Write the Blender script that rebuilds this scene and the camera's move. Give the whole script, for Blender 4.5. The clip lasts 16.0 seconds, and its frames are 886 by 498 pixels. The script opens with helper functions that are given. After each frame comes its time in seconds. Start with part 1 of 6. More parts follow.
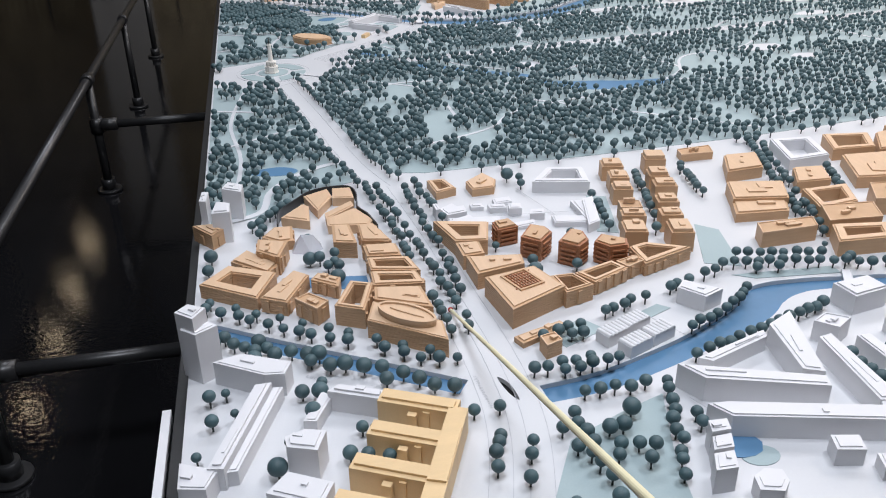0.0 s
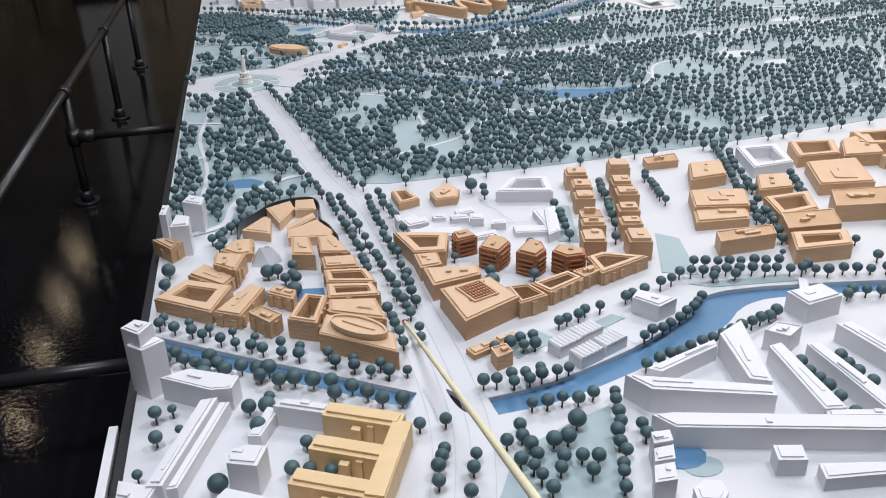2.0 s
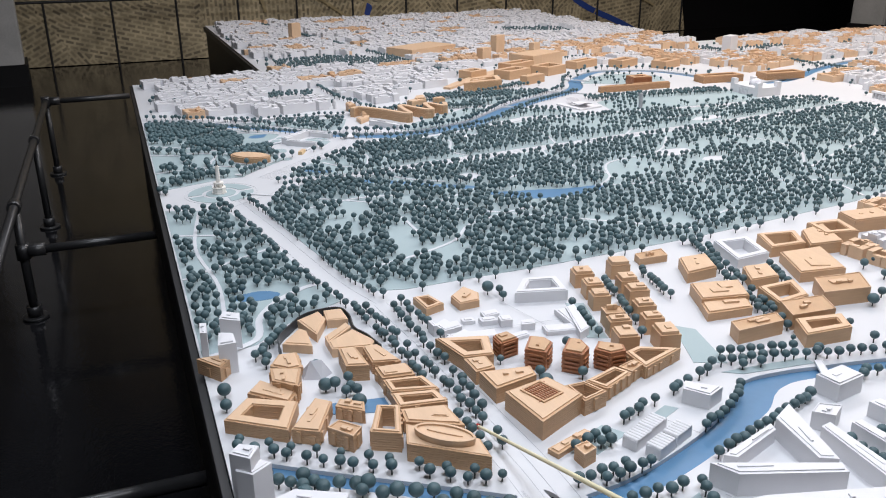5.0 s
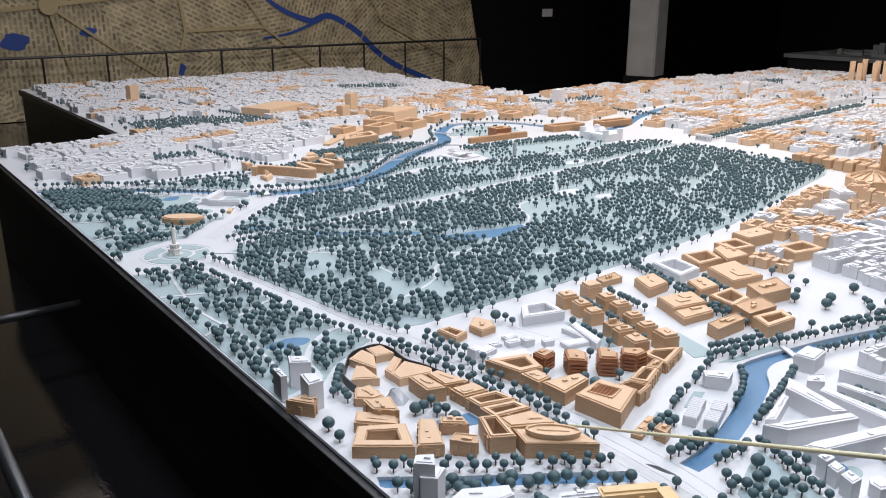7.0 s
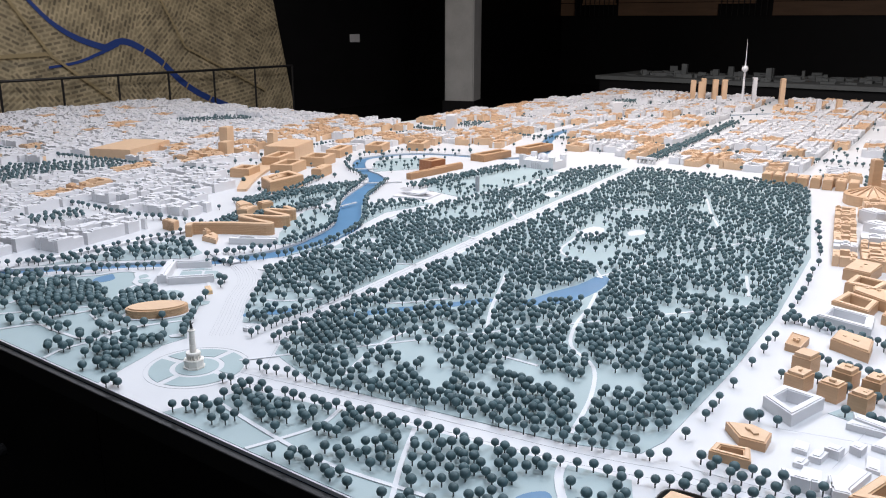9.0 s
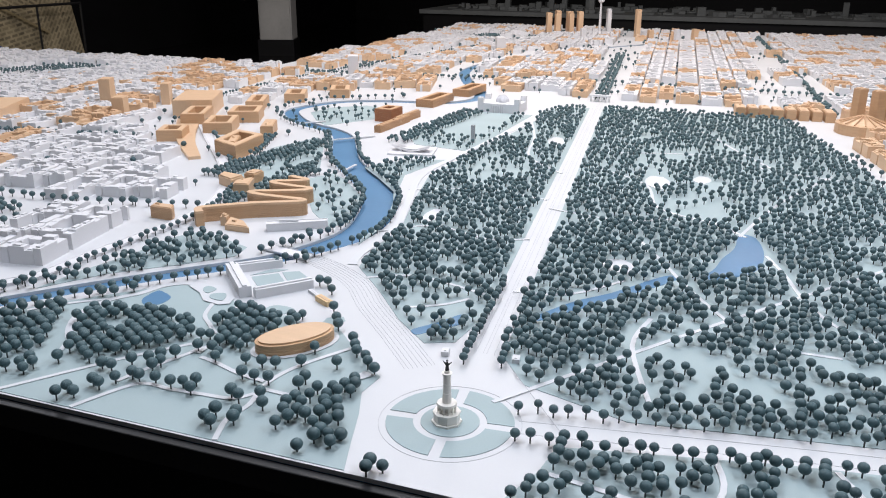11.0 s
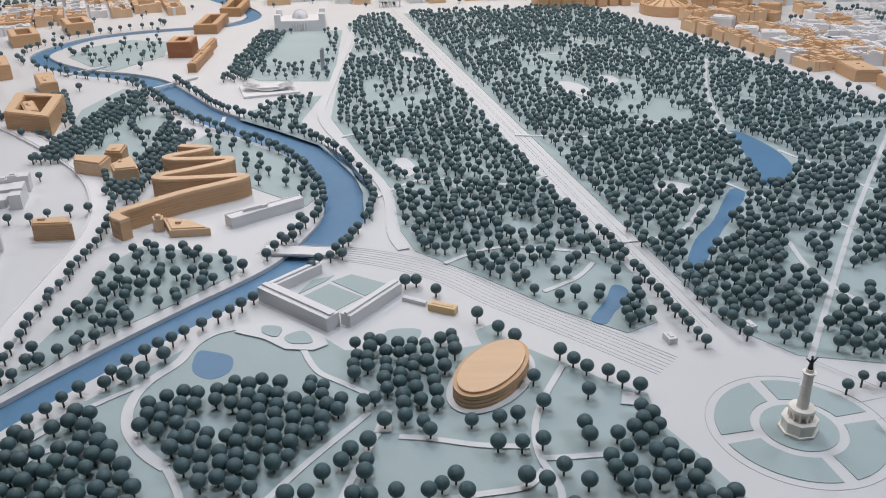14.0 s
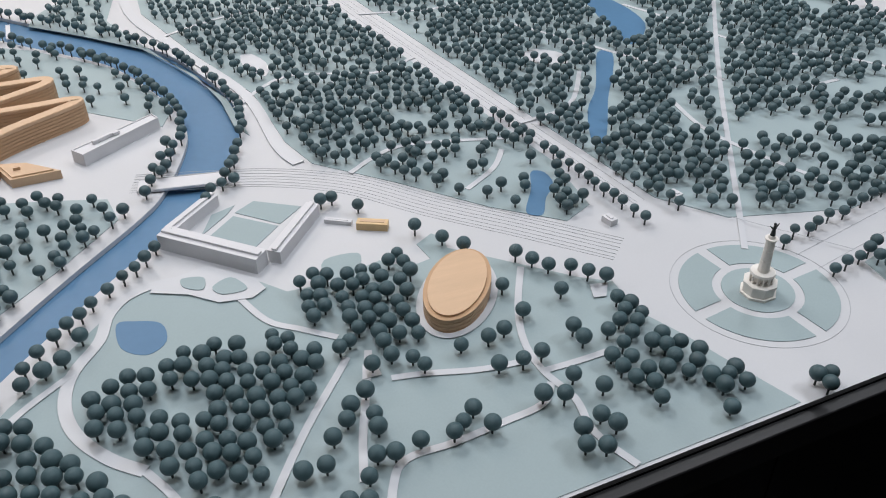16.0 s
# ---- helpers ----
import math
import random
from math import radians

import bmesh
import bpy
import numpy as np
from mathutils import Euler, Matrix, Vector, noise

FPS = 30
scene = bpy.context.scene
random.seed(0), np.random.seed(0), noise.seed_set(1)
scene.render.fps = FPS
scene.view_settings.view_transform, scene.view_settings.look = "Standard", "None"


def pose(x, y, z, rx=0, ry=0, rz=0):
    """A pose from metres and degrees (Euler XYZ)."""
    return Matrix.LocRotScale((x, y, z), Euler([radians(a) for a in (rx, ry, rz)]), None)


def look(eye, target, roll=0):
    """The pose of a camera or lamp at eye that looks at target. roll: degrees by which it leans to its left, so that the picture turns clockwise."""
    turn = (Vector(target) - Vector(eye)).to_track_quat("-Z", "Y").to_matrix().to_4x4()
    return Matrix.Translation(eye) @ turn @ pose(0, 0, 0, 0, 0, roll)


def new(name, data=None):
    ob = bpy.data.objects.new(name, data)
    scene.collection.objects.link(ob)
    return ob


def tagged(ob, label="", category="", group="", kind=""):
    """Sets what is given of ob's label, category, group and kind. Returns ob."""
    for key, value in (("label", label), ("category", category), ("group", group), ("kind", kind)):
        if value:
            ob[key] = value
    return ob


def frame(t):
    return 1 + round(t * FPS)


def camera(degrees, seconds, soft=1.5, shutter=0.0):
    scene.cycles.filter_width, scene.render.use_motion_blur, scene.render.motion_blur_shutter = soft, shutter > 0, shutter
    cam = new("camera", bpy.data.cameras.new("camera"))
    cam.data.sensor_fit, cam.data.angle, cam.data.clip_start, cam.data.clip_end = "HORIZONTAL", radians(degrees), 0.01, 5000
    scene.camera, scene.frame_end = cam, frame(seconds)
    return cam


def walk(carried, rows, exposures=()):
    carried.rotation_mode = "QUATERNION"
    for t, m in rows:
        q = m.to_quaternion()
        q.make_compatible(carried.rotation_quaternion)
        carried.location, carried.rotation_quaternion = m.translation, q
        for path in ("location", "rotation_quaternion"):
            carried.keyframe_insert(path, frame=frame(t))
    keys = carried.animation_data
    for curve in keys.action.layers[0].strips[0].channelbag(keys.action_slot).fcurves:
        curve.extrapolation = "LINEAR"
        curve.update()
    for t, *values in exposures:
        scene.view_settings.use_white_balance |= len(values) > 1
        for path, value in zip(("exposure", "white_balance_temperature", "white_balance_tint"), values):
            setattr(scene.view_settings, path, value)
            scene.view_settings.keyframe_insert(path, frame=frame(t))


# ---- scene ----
cam = camera(55.8, 16.0, 1.1)
PATH = [
    (0, (-0.032, -3.203, 0.838), (0.34, -1.461, -0.072), -1.0),
    (0.5, (-0.01, -3.204, 0.841), (0.371, -1.462, -0.065), -1.0),
    (1, (0.01, -3.207, 0.843), (0.389, -1.463, -0.06), -1.2),
    (1.5, (0.026, -3.214, 0.844), (0.407, -1.468, -0.055), -1.3),
    (2, (0.05, -3.216, 0.845), (0.431, -1.469, -0.051), -1.4),
    (2.5, (0.054, -3.209, 0.844), (0.434, -1.461, -0.051), -1.5),
    (3, (0.028, -3.207, 0.848), (0.414, -1.46, -0.045), -1.5),
    (3.5, (0.006, -3.218, 0.864), (0.414, -1.472, -0.021), -1.3),
    (4, (0.005, -3.213, 0.877), (0.483, -1.467, 0.028), -1.0),
    (4.5, (-0.123, -3.183, 0.902), (0.431, -1.429, 0.118), -1.1),
    (4.7, (-0.199, -3.177, 0.912), (0.403, -1.422, 0.167), -0.9),
    (6.8, (-0.928, -3.165, 0.97), (0.144, -1.584, 0.375), -0.2),
    (7, (-0.999, -3.105, 0.978), (0.134, -1.567, 0.387), -0.0),
    (7.5, (-1.064, -2.874, 0.956), (0.233, -1.463, 0.382), 0.5),
    (8, (-1.104, -2.536, 0.974), (0.325, -1.251, 0.42), 0.9),
    (8.5, (-1.192, -2.122, 0.96), (0.31, -0.918, 0.418), 0.9),
    (9, (-1.242, -1.75, 0.882), (0.301, -0.592, 0.355), 0.1),
    (9.5, (-1.25, -1.385, 0.869), (0.323, -0.273, 0.333), -0.0),
    (10, (-1.304, -1.025, 0.854), (0.324, -0.016, 0.277), 0.2),
    (10.2, (-1.323, -0.896, 0.847), (0.337, 0.045, 0.248), 0.5),
    (12.3, (-1.164, 0.076, 0.826), (0.675, 0.405, 0.112), -2.1),
    (12.5, (-1.135, 0.156, 0.837), (0.706, 0.465, 0.119), -2.3),
    (13, (-1.061, 0.316, 0.825), (0.79, 0.515, 0.093), -2.2),
    (13.5, (-0.98, 0.509, 0.836), (0.871, 0.531, 0.077), -1.5),
    (14, (-0.944, 0.629, 0.794), (0.847, 0.438, -0.074), -0.9),
    (14.5, (-0.843, 0.718, 0.795), (0.839, 0.373, -0.231), -0.7),
    (15, (-0.788, 0.782, 0.807), (0.831, 0.345, -0.281), -0.7),
    (15.5, (-0.766, 0.843, 0.813), (0.796, 0.307, -0.315), -0.9),
    (16, (-0.742, 0.865, 0.819), (0.751, 0.207, -0.338), -0.6),
]
walk(cam, [(t, look(eye, target, roll)) for t, eye, target, roll in PATH], exposures=[(0, -0.04, 6650, 12), (4.5, 0.02, 6650, 12), (7.5, 0.12, 6500, 12), (10, 0.13, 6400, 12), (12.5, -0.07, 6800, 12), (13.5, -0.29, 6800, 11), (14.5, -0.47, 6750, 11), (16, -0.32, 6800, 11)])

# ---- light ----
world = bpy.data.worlds.new("hall_dim")
scene.world = world
world.use_nodes = True
world.node_tree.nodes["Background"].inputs[0].default_value = (0.75, 0.85, 1.0, 1)
world.node_tree.nodes["Background"].inputs[1].default_value = 0.04
LAMP_Z = 3.3
LAMPS = [(-0.2, -2.8, 74, (0.87, 0.94, 1.05)), (-0.2, 0.8, 46, (0.87, 0.94, 1.05)), (1.7, -2.2, 54, (0.90, 0.95, 1.04)),
         (1.9, 0.8, 60, (0.92, 0.95, 1.02)), (4.3, -0.8, 66, (1.0, 0.92, 0.87)), (4.3, 1.8, 66, (1.0, 0.93, 0.89)),
         (7.0, -0.6, 70, (1.0, 0.93, 0.90)), (7.0, 1.8, 70, (1.0, 0.93, 0.90)), (2.4, 4.4, 57, (0.93, 0.96, 1.05))]

# ---- materials ----


def mat(name, color, rough=0.6, var=0.12, scale=30.0, bump=0.1, bump_scale=400.0, metal=0.0, stretch=(1, 1, 1), spec=0.5, pieces=0.0):
    m = bpy.data.materials.new(name)
    m.use_nodes = True
    nt = m.node_tree
    n, ln = nt.nodes, nt.links
    bs = n["Principled BSDF"]
    bs.inputs["Roughness"].default_value = rough
    bs.inputs["Metallic"].default_value = metal
    bs.inputs["Specular IOR Level"].default_value = spec
    tc = n.new("ShaderNodeTexCoord")
    mp = n.new("ShaderNodeMapping")
    mp.inputs["Scale"].default_value = stretch
    ln.new(tc.outputs["Object"], mp.inputs["Vector"])
    big = n.new("ShaderNodeTexNoise")
    big.inputs["Scale"].default_value = scale
    big.inputs["Detail"].default_value = 6
    ln.new(mp.outputs[0], big.inputs["Vector"])
    fine = n.new("ShaderNodeTexNoise")
    fine.inputs["Scale"].default_value = bump_scale
    fine.inputs["Detail"].default_value = 3
    ln.new(mp.outputs[0], fine.inputs["Vector"])
    add = n.new("ShaderNodeMath")
    add.operation = "MULTIPLY_ADD"
    ln.new(fine.outputs[0], add.inputs[0])
    add.inputs[1].default_value = 0.5
    ln.new(big.outputs[0], add.inputs[2])
    last = add.outputs[0]
    if pieces:
        geo = n.new("ShaderNodeNewGeometry")
        more = n.new("ShaderNodeMath")
        more.operation = "MULTIPLY_ADD"
        ln.new(geo.outputs["Random Per Island"], more.inputs[0])
        more.inputs[1].default_value = pieces
        ln.new(last, more.inputs[2])
        last = more.outputs[0]
    ramp = n.new("ShaderNodeMapRange")
    ramp.inputs["From Min"].default_value = 0.35
    ramp.inputs["From Max"].default_value = 1.15 + pieces
    ramp.inputs["To Min"].default_value = 1 - var
    ramp.inputs["To Max"].default_value = 1 + var
    ln.new(last, ramp.inputs["Value"])
    mul = n.new("ShaderNodeVectorMath")
    mul.operation = "SCALE"
    mul.inputs[0].default_value = color
    ln.new(ramp.outputs[0], mul.inputs["Scale"])
    ln.new(mul.outputs[0], bs.inputs["Base Color"])
    if bump:
        b = n.new("ShaderNodeBump")
        b.inputs["Strength"].default_value = bump
        b.inputs["Distance"].default_value = 0.002
        ln.new(add.outputs[0], b.inputs["Height"])
        ln.new(b.outputs[0], bs.inputs["Normal"])
    return m


M_WHITE = mat("white_card", (0.67, 0.67, 0.69), 0.55, 0.05, 12, 0.03, pieces=0.25)
M_GROUND = mat("white_base_board", (0.575, 0.585, 0.605), 0.5, 0.04, 4, 0.02, 250)
# Pear wood: wall colour holds the shade, the paler copy the light on roofs.
M_WOOD = mat("pear_wood_shade_tone", (0.52, 0.325, 0.185), 0.5, 0.16, 18, 0.12, 300, stretch=(1, 1, 9), pieces=0.3)
M_WOODLIT = mat("pear_wood_lit_tone", (0.63, 0.43, 0.275), 0.5, 0.12, 14, 0.08, 260, stretch=(6, 1, 1), pieces=0.3)
M_BROWNWOOD = mat("walnut_wood", (0.44, 0.25, 0.13), 0.5, 0.14, 18, 0.1, 300, stretch=(1, 1, 9))
M_RED = mat("red_stained_wood", (0.36, 0.15, 0.07), 0.5, 0.16, 18, 0.12, 300, stretch=(1, 1, 9))
M_YELLOW = mat("lime_wood", (0.70, 0.50, 0.27), 0.5, 0.10, 10, 0.06, 260, stretch=(1, 5, 1))
M_LAWN = mat("grey_green_lawn_sheet", (0.325, 0.41, 0.425), 0.65, 0.08, 5, 0.03, 300)
M_PATH = mat("white_path_sheet", (0.59, 0.605, 0.63), 0.5, 0.03, 6, 0.0)
M_WATER = mat("blue_water_sheet", (0.085, 0.20, 0.34), 0.48, 0.10, 5, 0.05, 60, spec=0.35)
M_TREE = mat("tree_foam", (0.053, 0.101, 0.113), 0.55, 0.30, 60, 0.30, 900, spec=0.5, pieces=0.8)
M_TRUNK = mat("tree_pin", (0.035, 0.045, 0.045), 0.6, 0.1, 60, 0.0)
M_LINE = mat("printed_line", (0.42, 0.43, 0.46), 0.7, 0.05, 60, 0.0)
M_BLACK = mat("black_paint", (0.006, 0.006, 0.007), 0.5, 0.3, 3, 0.05, 80, spec=0.25)
M_RIM = mat("dark_rim_board", (0.012, 0.012, 0.013), 0.5, 0.3, 8, 0.1, 120, stretch=(4, 1, 1))
M_PIPE = mat("black_pipe", (0.022, 0.022, 0.023), 0.35, 0.25, 20, 0.05, 200)
M_FLOOR = mat("black_glossy_floor", (0.008, 0.008, 0.009), 0.07, 0.3, 2, 0.5, 60)
M_CONCRETE = mat("grey_concrete", (0.42, 0.42, 0.41), 0.85, 0.25, 3, 0.3, 60)
M_BROWN = mat("brown_panelling", (0.34, 0.20, 0.12), 0.6, 0.25, 2, 0.1, 30, stretch=(1, 1, 8))
M_MAPBLUE = mat("map_river_blue", (0.02, 0.06, 0.28), 0.6, 0.1, 2, 0.0)
M_STICK = mat("pale_wood_stick", (0.72, 0.66, 0.44), 0.45, 0.08, 20, 0.05, 200)
M_TIP = mat("red_tip", (0.45, 0.02, 0.015), 0.4, 0.1, 30, 0.0)
M_COPPER = mat("dark_metal_band", (0.04, 0.045, 0.05), 0.4, 0.1, 30, 0.0)
M_STONE = mat("grey_stone_card", (0.36, 0.38, 0.40), 0.6, 0.1, 40, 0.05)
M_CREAM = mat("cream_resin", (0.80, 0.77, 0.72), 0.5, 0.08, 60, 0.1)
M_DIM = mat("dim_grey_card", (0.13, 0.14, 0.14), 0.7, 0.2, 10, 0.0)
M_BRONZE = mat("dark_bronze", (0.03, 0.035, 0.035), 0.4, 0.1, 60, 0.0)
M_GLASS = bpy.data.materials.new("frosted_acrylic")
M_GLASS.use_nodes = True
_b = M_GLASS.node_tree.nodes["Principled BSDF"]
_b.inputs["Base Color"].default_value = (0.86, 0.88, 0.93, 1)
_b.inputs["Roughness"].default_value = 0.25
_b.inputs["Transmission Weight"].default_value = 0.55
_b.inputs["IOR"].default_value = 1.25
M_LAMP = bpy.data.materials.new("lamp_diffuser")
M_LAMP.use_nodes = True
_b = M_LAMP.node_tree.nodes["Principled BSDF"]
_b.inputs["Emission Color"].default_value = (1, 0.8, 0.55, 1)
_b.inputs["Emission Strength"].default_value = 10.0

# ---- helpers of this scene ----


def link_mesh(name, me, parent=None):
    ob = new(name, me)
    if parent is not None:
        ob.parent = parent
    return ob


def part(name, bm, material, parent, label=""):
    me = bpy.data.meshes.new(name)
    bm.normal_update()
    bm.to_mesh(me)
    bm.free()
    for m in (material if isinstance(material, (list, tuple)) else [material]):
        me.materials.append(m)
    ob = link_mesh(name, me, parent)
    if label:
        tagged(ob, label)
    return ob


def empty(name, x, y, z, label, category, group="", kind=""):
    ob = new(name)
    ob.location = (x, y, z)
    return tagged(ob, label, category, group, kind)


def ccw(pts):
    a = sum(p[0] * q[1] - q[0] * p[1] for p, q in zip(pts, pts[1:] + pts[:1]))
    return pts if a > 0 else pts[::-1]


def inset(pts, d):
    """The polygon moved inwards by d."""
    pts = ccw([tuple(p) for p in pts])
    out = []
    n = len(pts)
    for i in range(n):
        a, b, c = Vector(pts[i - 1]), Vector(pts[i]), Vector(pts[(i + 1) % n])
        u, v = (b - a).normalized(), (c - b).normalized()
        nu, nv = Vector((-u.y, u.x)), Vector((-v.y, v.x))
        k = max(0.35, 1 + nu.dot(nv))
        out.append(tuple(b + (nu + nv) * (d / k)))
    return out


def prism(bm, pts, z0, z1, hole=None, mi=0, top_mi=None):
    """An upright block on the polygon, with an open court where hole is given."""
    pts = ccw([tuple(p) for p in pts])
    n = len(pts)
    lo = [bm.verts.new((x, y, z0)) for x, y in pts]
    hi = [bm.verts.new((x, y, z1)) for x, y in pts]
    fs = [bm.faces.new((lo[i], lo[(i + 1) % n], hi[(i + 1) % n], hi[i])) for i in range(n)]
    tops = []
    if hole:
        hl = [bm.verts.new((x, y, z0)) for x, y in hole]
        hh = [bm.verts.new((x, y, z1)) for x, y in hole]
        fs += [bm.faces.new((hl[(i + 1) % n], hl[i], hh[i], hh[(i + 1) % n])) for i in range(n)]
        tops = [bm.faces.new((hi[i], hi[(i + 1) % n], hh[(i + 1) % n], hh[i])) for i in range(n)]
    else:
        tops = [bm.faces.new(hi)]
    for f in fs:
        f.material_index = mi
    for f in tops:
        f.material_index = mi if top_mi is None else top_mi


def quad(cx, cy, w, d, ang):
    c, s = math.cos(radians(ang)), math.sin(radians(ang))
    return [(cx + c * x - s * y, cy + s * x + c * y) for x, y in ((-w / 2, -d / 2), (w / 2, -d / 2), (w / 2, d / 2), (-w / 2, d / 2))]


def smooth_line(pts, per=6, closed=False):
    """A soft curve through the points."""
    n = len(pts)
    out = []
    for i in range(n if closed else n - 1):
        g = [Vector(pts[(i + k) % n] if closed else pts[min(max(i + k, 0), n - 1)]) for k in (-1, 0, 1, 2)]
        for j in range(per):
            t = j / per
            out.append(tuple(0.5 * ((2 * g[1]) + (g[2] - g[0]) * t + (2 * g[0] - 5 * g[1] + 4 * g[2] - g[3]) * t * t + (3 * g[1] - g[0] - 3 * g[2] + g[3]) * t ** 3)))
    if not closed:
        out.append(tuple(pts[-1]))
    return out


def offset_line(pts, d):
    out = []
    for i, p in enumerate(pts):
        a, b = Vector(pts[max(i - 1, 0)]), Vector(pts[min(i + 1, len(pts) - 1)])
        u = (b - a).normalized()
        out.append((p[0] - u.y * d, p[1] + u.x * d))
    return out


def band(line, w0, w1=None):
    """The outline of a strip along the line, w0 wide to w1 wide."""
    w1 = w0 if w1 is None else w1
    n = len(line)
    left, right = [], []
    for i, p in enumerate(line):
        w = (w0 + (w1 - w0) * i / (n - 1)) / 2
        a, b = Vector(line[max(i - 1, 0)]), Vector(line[min(i + 1, n - 1)])
        u = (b - a).normalized()
        left.append((p[0] - u.y * w, p[1] + u.x * w))
        right.append((p[0] + u.y * w, p[1] - u.x * w))
    return left + right[::-1]


def wide_band(line, widths):
    """A strip whose width follows the given values, evenly spread along it."""
    n = len(line)
    left, right = [], []
    for i, p in enumerate(line):
        f = i / (n - 1) * (len(widths) - 1)
        k = min(int(f), len(widths) - 2)
        w = (widths[k] + (widths[k + 1] - widths[k]) * (f - k)) / 2
        a, b = Vector(line[max(i - 1, 0)]), Vector(line[min(i + 1, n - 1)])
        u = (b - a).normalized()
        left.append((p[0] - u.y * w, p[1] + u.x * w))
        right.append((p[0] + u.y * w, p[1] - u.x * w))
    return left + right[::-1]


def sheet(name, outlines, z, thick, material, parent=None):
    """A flat plate with the first outline as its edge and the others as holes through it."""
    cu = bpy.data.curves.new(name, "CURVE")
    cu.dimensions, cu.fill_mode, cu.extrude = "2D", "BOTH", thick / 2
    for pts in outlines:
        sp = cu.splines.new("POLY")
        sp.points.add(len(pts) - 1)
        for p, q in zip(sp.points, pts):
            p.co = (q[0], q[1], 0, 1)
        sp.use_cyclic_u = True
    tmp = bpy.data.objects.new(name, cu)
    me = bpy.data.meshes.new_from_object(tmp)
    bpy.data.objects.remove(tmp)
    bpy.data.curves.remove(cu)
    me.name = name
    me.materials.clear()
    me.materials.append(material)
    ob = link_mesh(name, me, parent)
    ob.location.z = z - thick / 2
    return ob


def strip(name, line, width, z, thick, material, parent=None, width2=None):
    n = len(line)
    out = band(line, width, width2)
    bm = bmesh.new()
    hi = [bm.verts.new((x, y, z)) for x, y in out]
    lo = [bm.verts.new((x, y, z - thick)) for x, y in out]
    m = len(out)
    for i in range(n - 1):
        bm.faces.new((hi[i], hi[m - 1 - i], hi[m - 2 - i], hi[i + 1]))
    for i in range(m):
        bm.faces.new((lo[i], lo[(i + 1) % m], hi[(i + 1) % m], hi[i]))
    bmesh.ops.recalc_face_normals(bm, faces=bm.faces)
    return part(name, bm, material, parent)


def inside(px, py, poly):
    """Which of the points lie in the polygon."""
    r = np.zeros(len(px), bool)
    n = len(poly)
    for i in range(n):
        (x0, y0), (x1, y1) = poly[i], poly[(i + 1) % n]
        if y0 != y1:
            r ^= ((y0 > py) != (y1 > py)) & (px < (x1 - x0) * (py - y0) / (y1 - y0) + x0)
    return r


def away(px, py, line):
    """The distance of the points from the line."""
    best = np.full(len(px), 1e9)
    for (x0, y0), (x1, y1) in zip(line, line[1:]):
        dx, dy = x1 - x0, y1 - y0
        t = np.clip(((px - x0) * dx + (py - y0) * dy) / (dx * dx + dy * dy + 1e-12), 0, 1)
        best = np.minimum(best, np.hypot(px - x0 - t * dx, py - y0 - t * dy))
    return best


def rod(bm, a, b, r, r2=None, seg=12):
    a, b = Vector(a), Vector(b)
    m = Matrix.Translation((a + b) / 2) @ (b - a).to_track_quat("Z", "Y").to_matrix().to_4x4()
    bmesh.ops.create_cone(bm, cap_ends=True, segments=seg, radius1=r, radius2=r if r2 is None else r2, depth=(b - a).length, matrix=m)


def box(bm, cx, cy, z0, w, d, h, ang=0, mi=0):
    prism(bm, quad(cx, cy, w, d, ang), z0, z0 + h, mi=mi)


def tri_mesh(name, verts, tris, index, materials, smooth=True):
    me = bpy.data.meshes.new(name)
    me.vertices.add(len(verts))
    me.vertices.foreach_set("co", np.ascontiguousarray(verts, np.float32).ravel())
    k = tris.shape[1]
    me.loops.add(len(tris) * k)
    me.loops.foreach_set("vertex_index", np.ascontiguousarray(tris, np.int32).ravel())
    me.polygons.add(len(tris))
    me.polygons.foreach_set("loop_start", np.arange(0, len(tris) * k, k, dtype=np.int32))
    me.polygons.foreach_set("loop_total", np.full(len(tris), k, np.int32))
    me.polygons.foreach_set("material_index", np.ascontiguousarray(index, np.int32))
    me.polygons.foreach_set("use_smooth", np.full(len(tris), smooth))
    for m in materials:
        me.materials.append(m)
    me.update(calc_edges=True)
    me.validate()
    return me


# ---- the plan: metres on the board, x east, y north, from the column at the great circle ----
BOARD = [(-0.215, -2.5), (9.0, -2.5), (9.0, 3.1), (4.5, 3.1), (4.5, 6.5), (0.67, 6.5), (0.67, 2.75), (-0.215, 2.75)]
AXIS = [(0.16, 0.004), (3.75, 0.395)]
AVENUE_N = smooth_line([(0.03, -0.13), (0.11, -0.58), (0.18, -1.02), (0.235, -1.22)])
AVENUE_S = smooth_line([(0.235, -1.22), (0.265, -1.5), (0.285, -1.78), (0.30, -2.05), (0.285, -2.25), (0.21, -2.5)])
SPREE_ROAD = smooth_line([(0.19, 0.13), (0.32, 0.245), (0.45, 0.365), (0.58, 0.47), (0.67, 0.60), (0.72, 0.73), (0.76, 0.85)])
RIVER = smooth_line([(-0.21, 1.46), (0.0, 1.36), (0.2, 1.20), (0.33, 1.09), (0.47, 0.96), (0.60, 0.83), (0.69, 0.76), (0.82, 0.695), (0.93, 0.66), (1.05, 0.66),
                         (1.17, 0.685), (1.33, 0.735), (1.455, 0.805), (1.67, 0.99), (1.86, 1.14), (2.1, 1.27), (2.3, 1.38), (2.42, 1.52), (2.5, 1.68), (2.66, 1.85), (2.84, 1.96),
                         (3.05, 1.92), (3.22, 1.80), (3.32, 1.57), (3.36, 1.35), (3.43, 1.2), (3.62, 1.12), (3.9, 1.2), (4.3, 1.42), (4.9, 1.62), (5.6, 1.55), (6.3, 1.3), (7.0, 0.9), (7.8, 0.3)], 5)
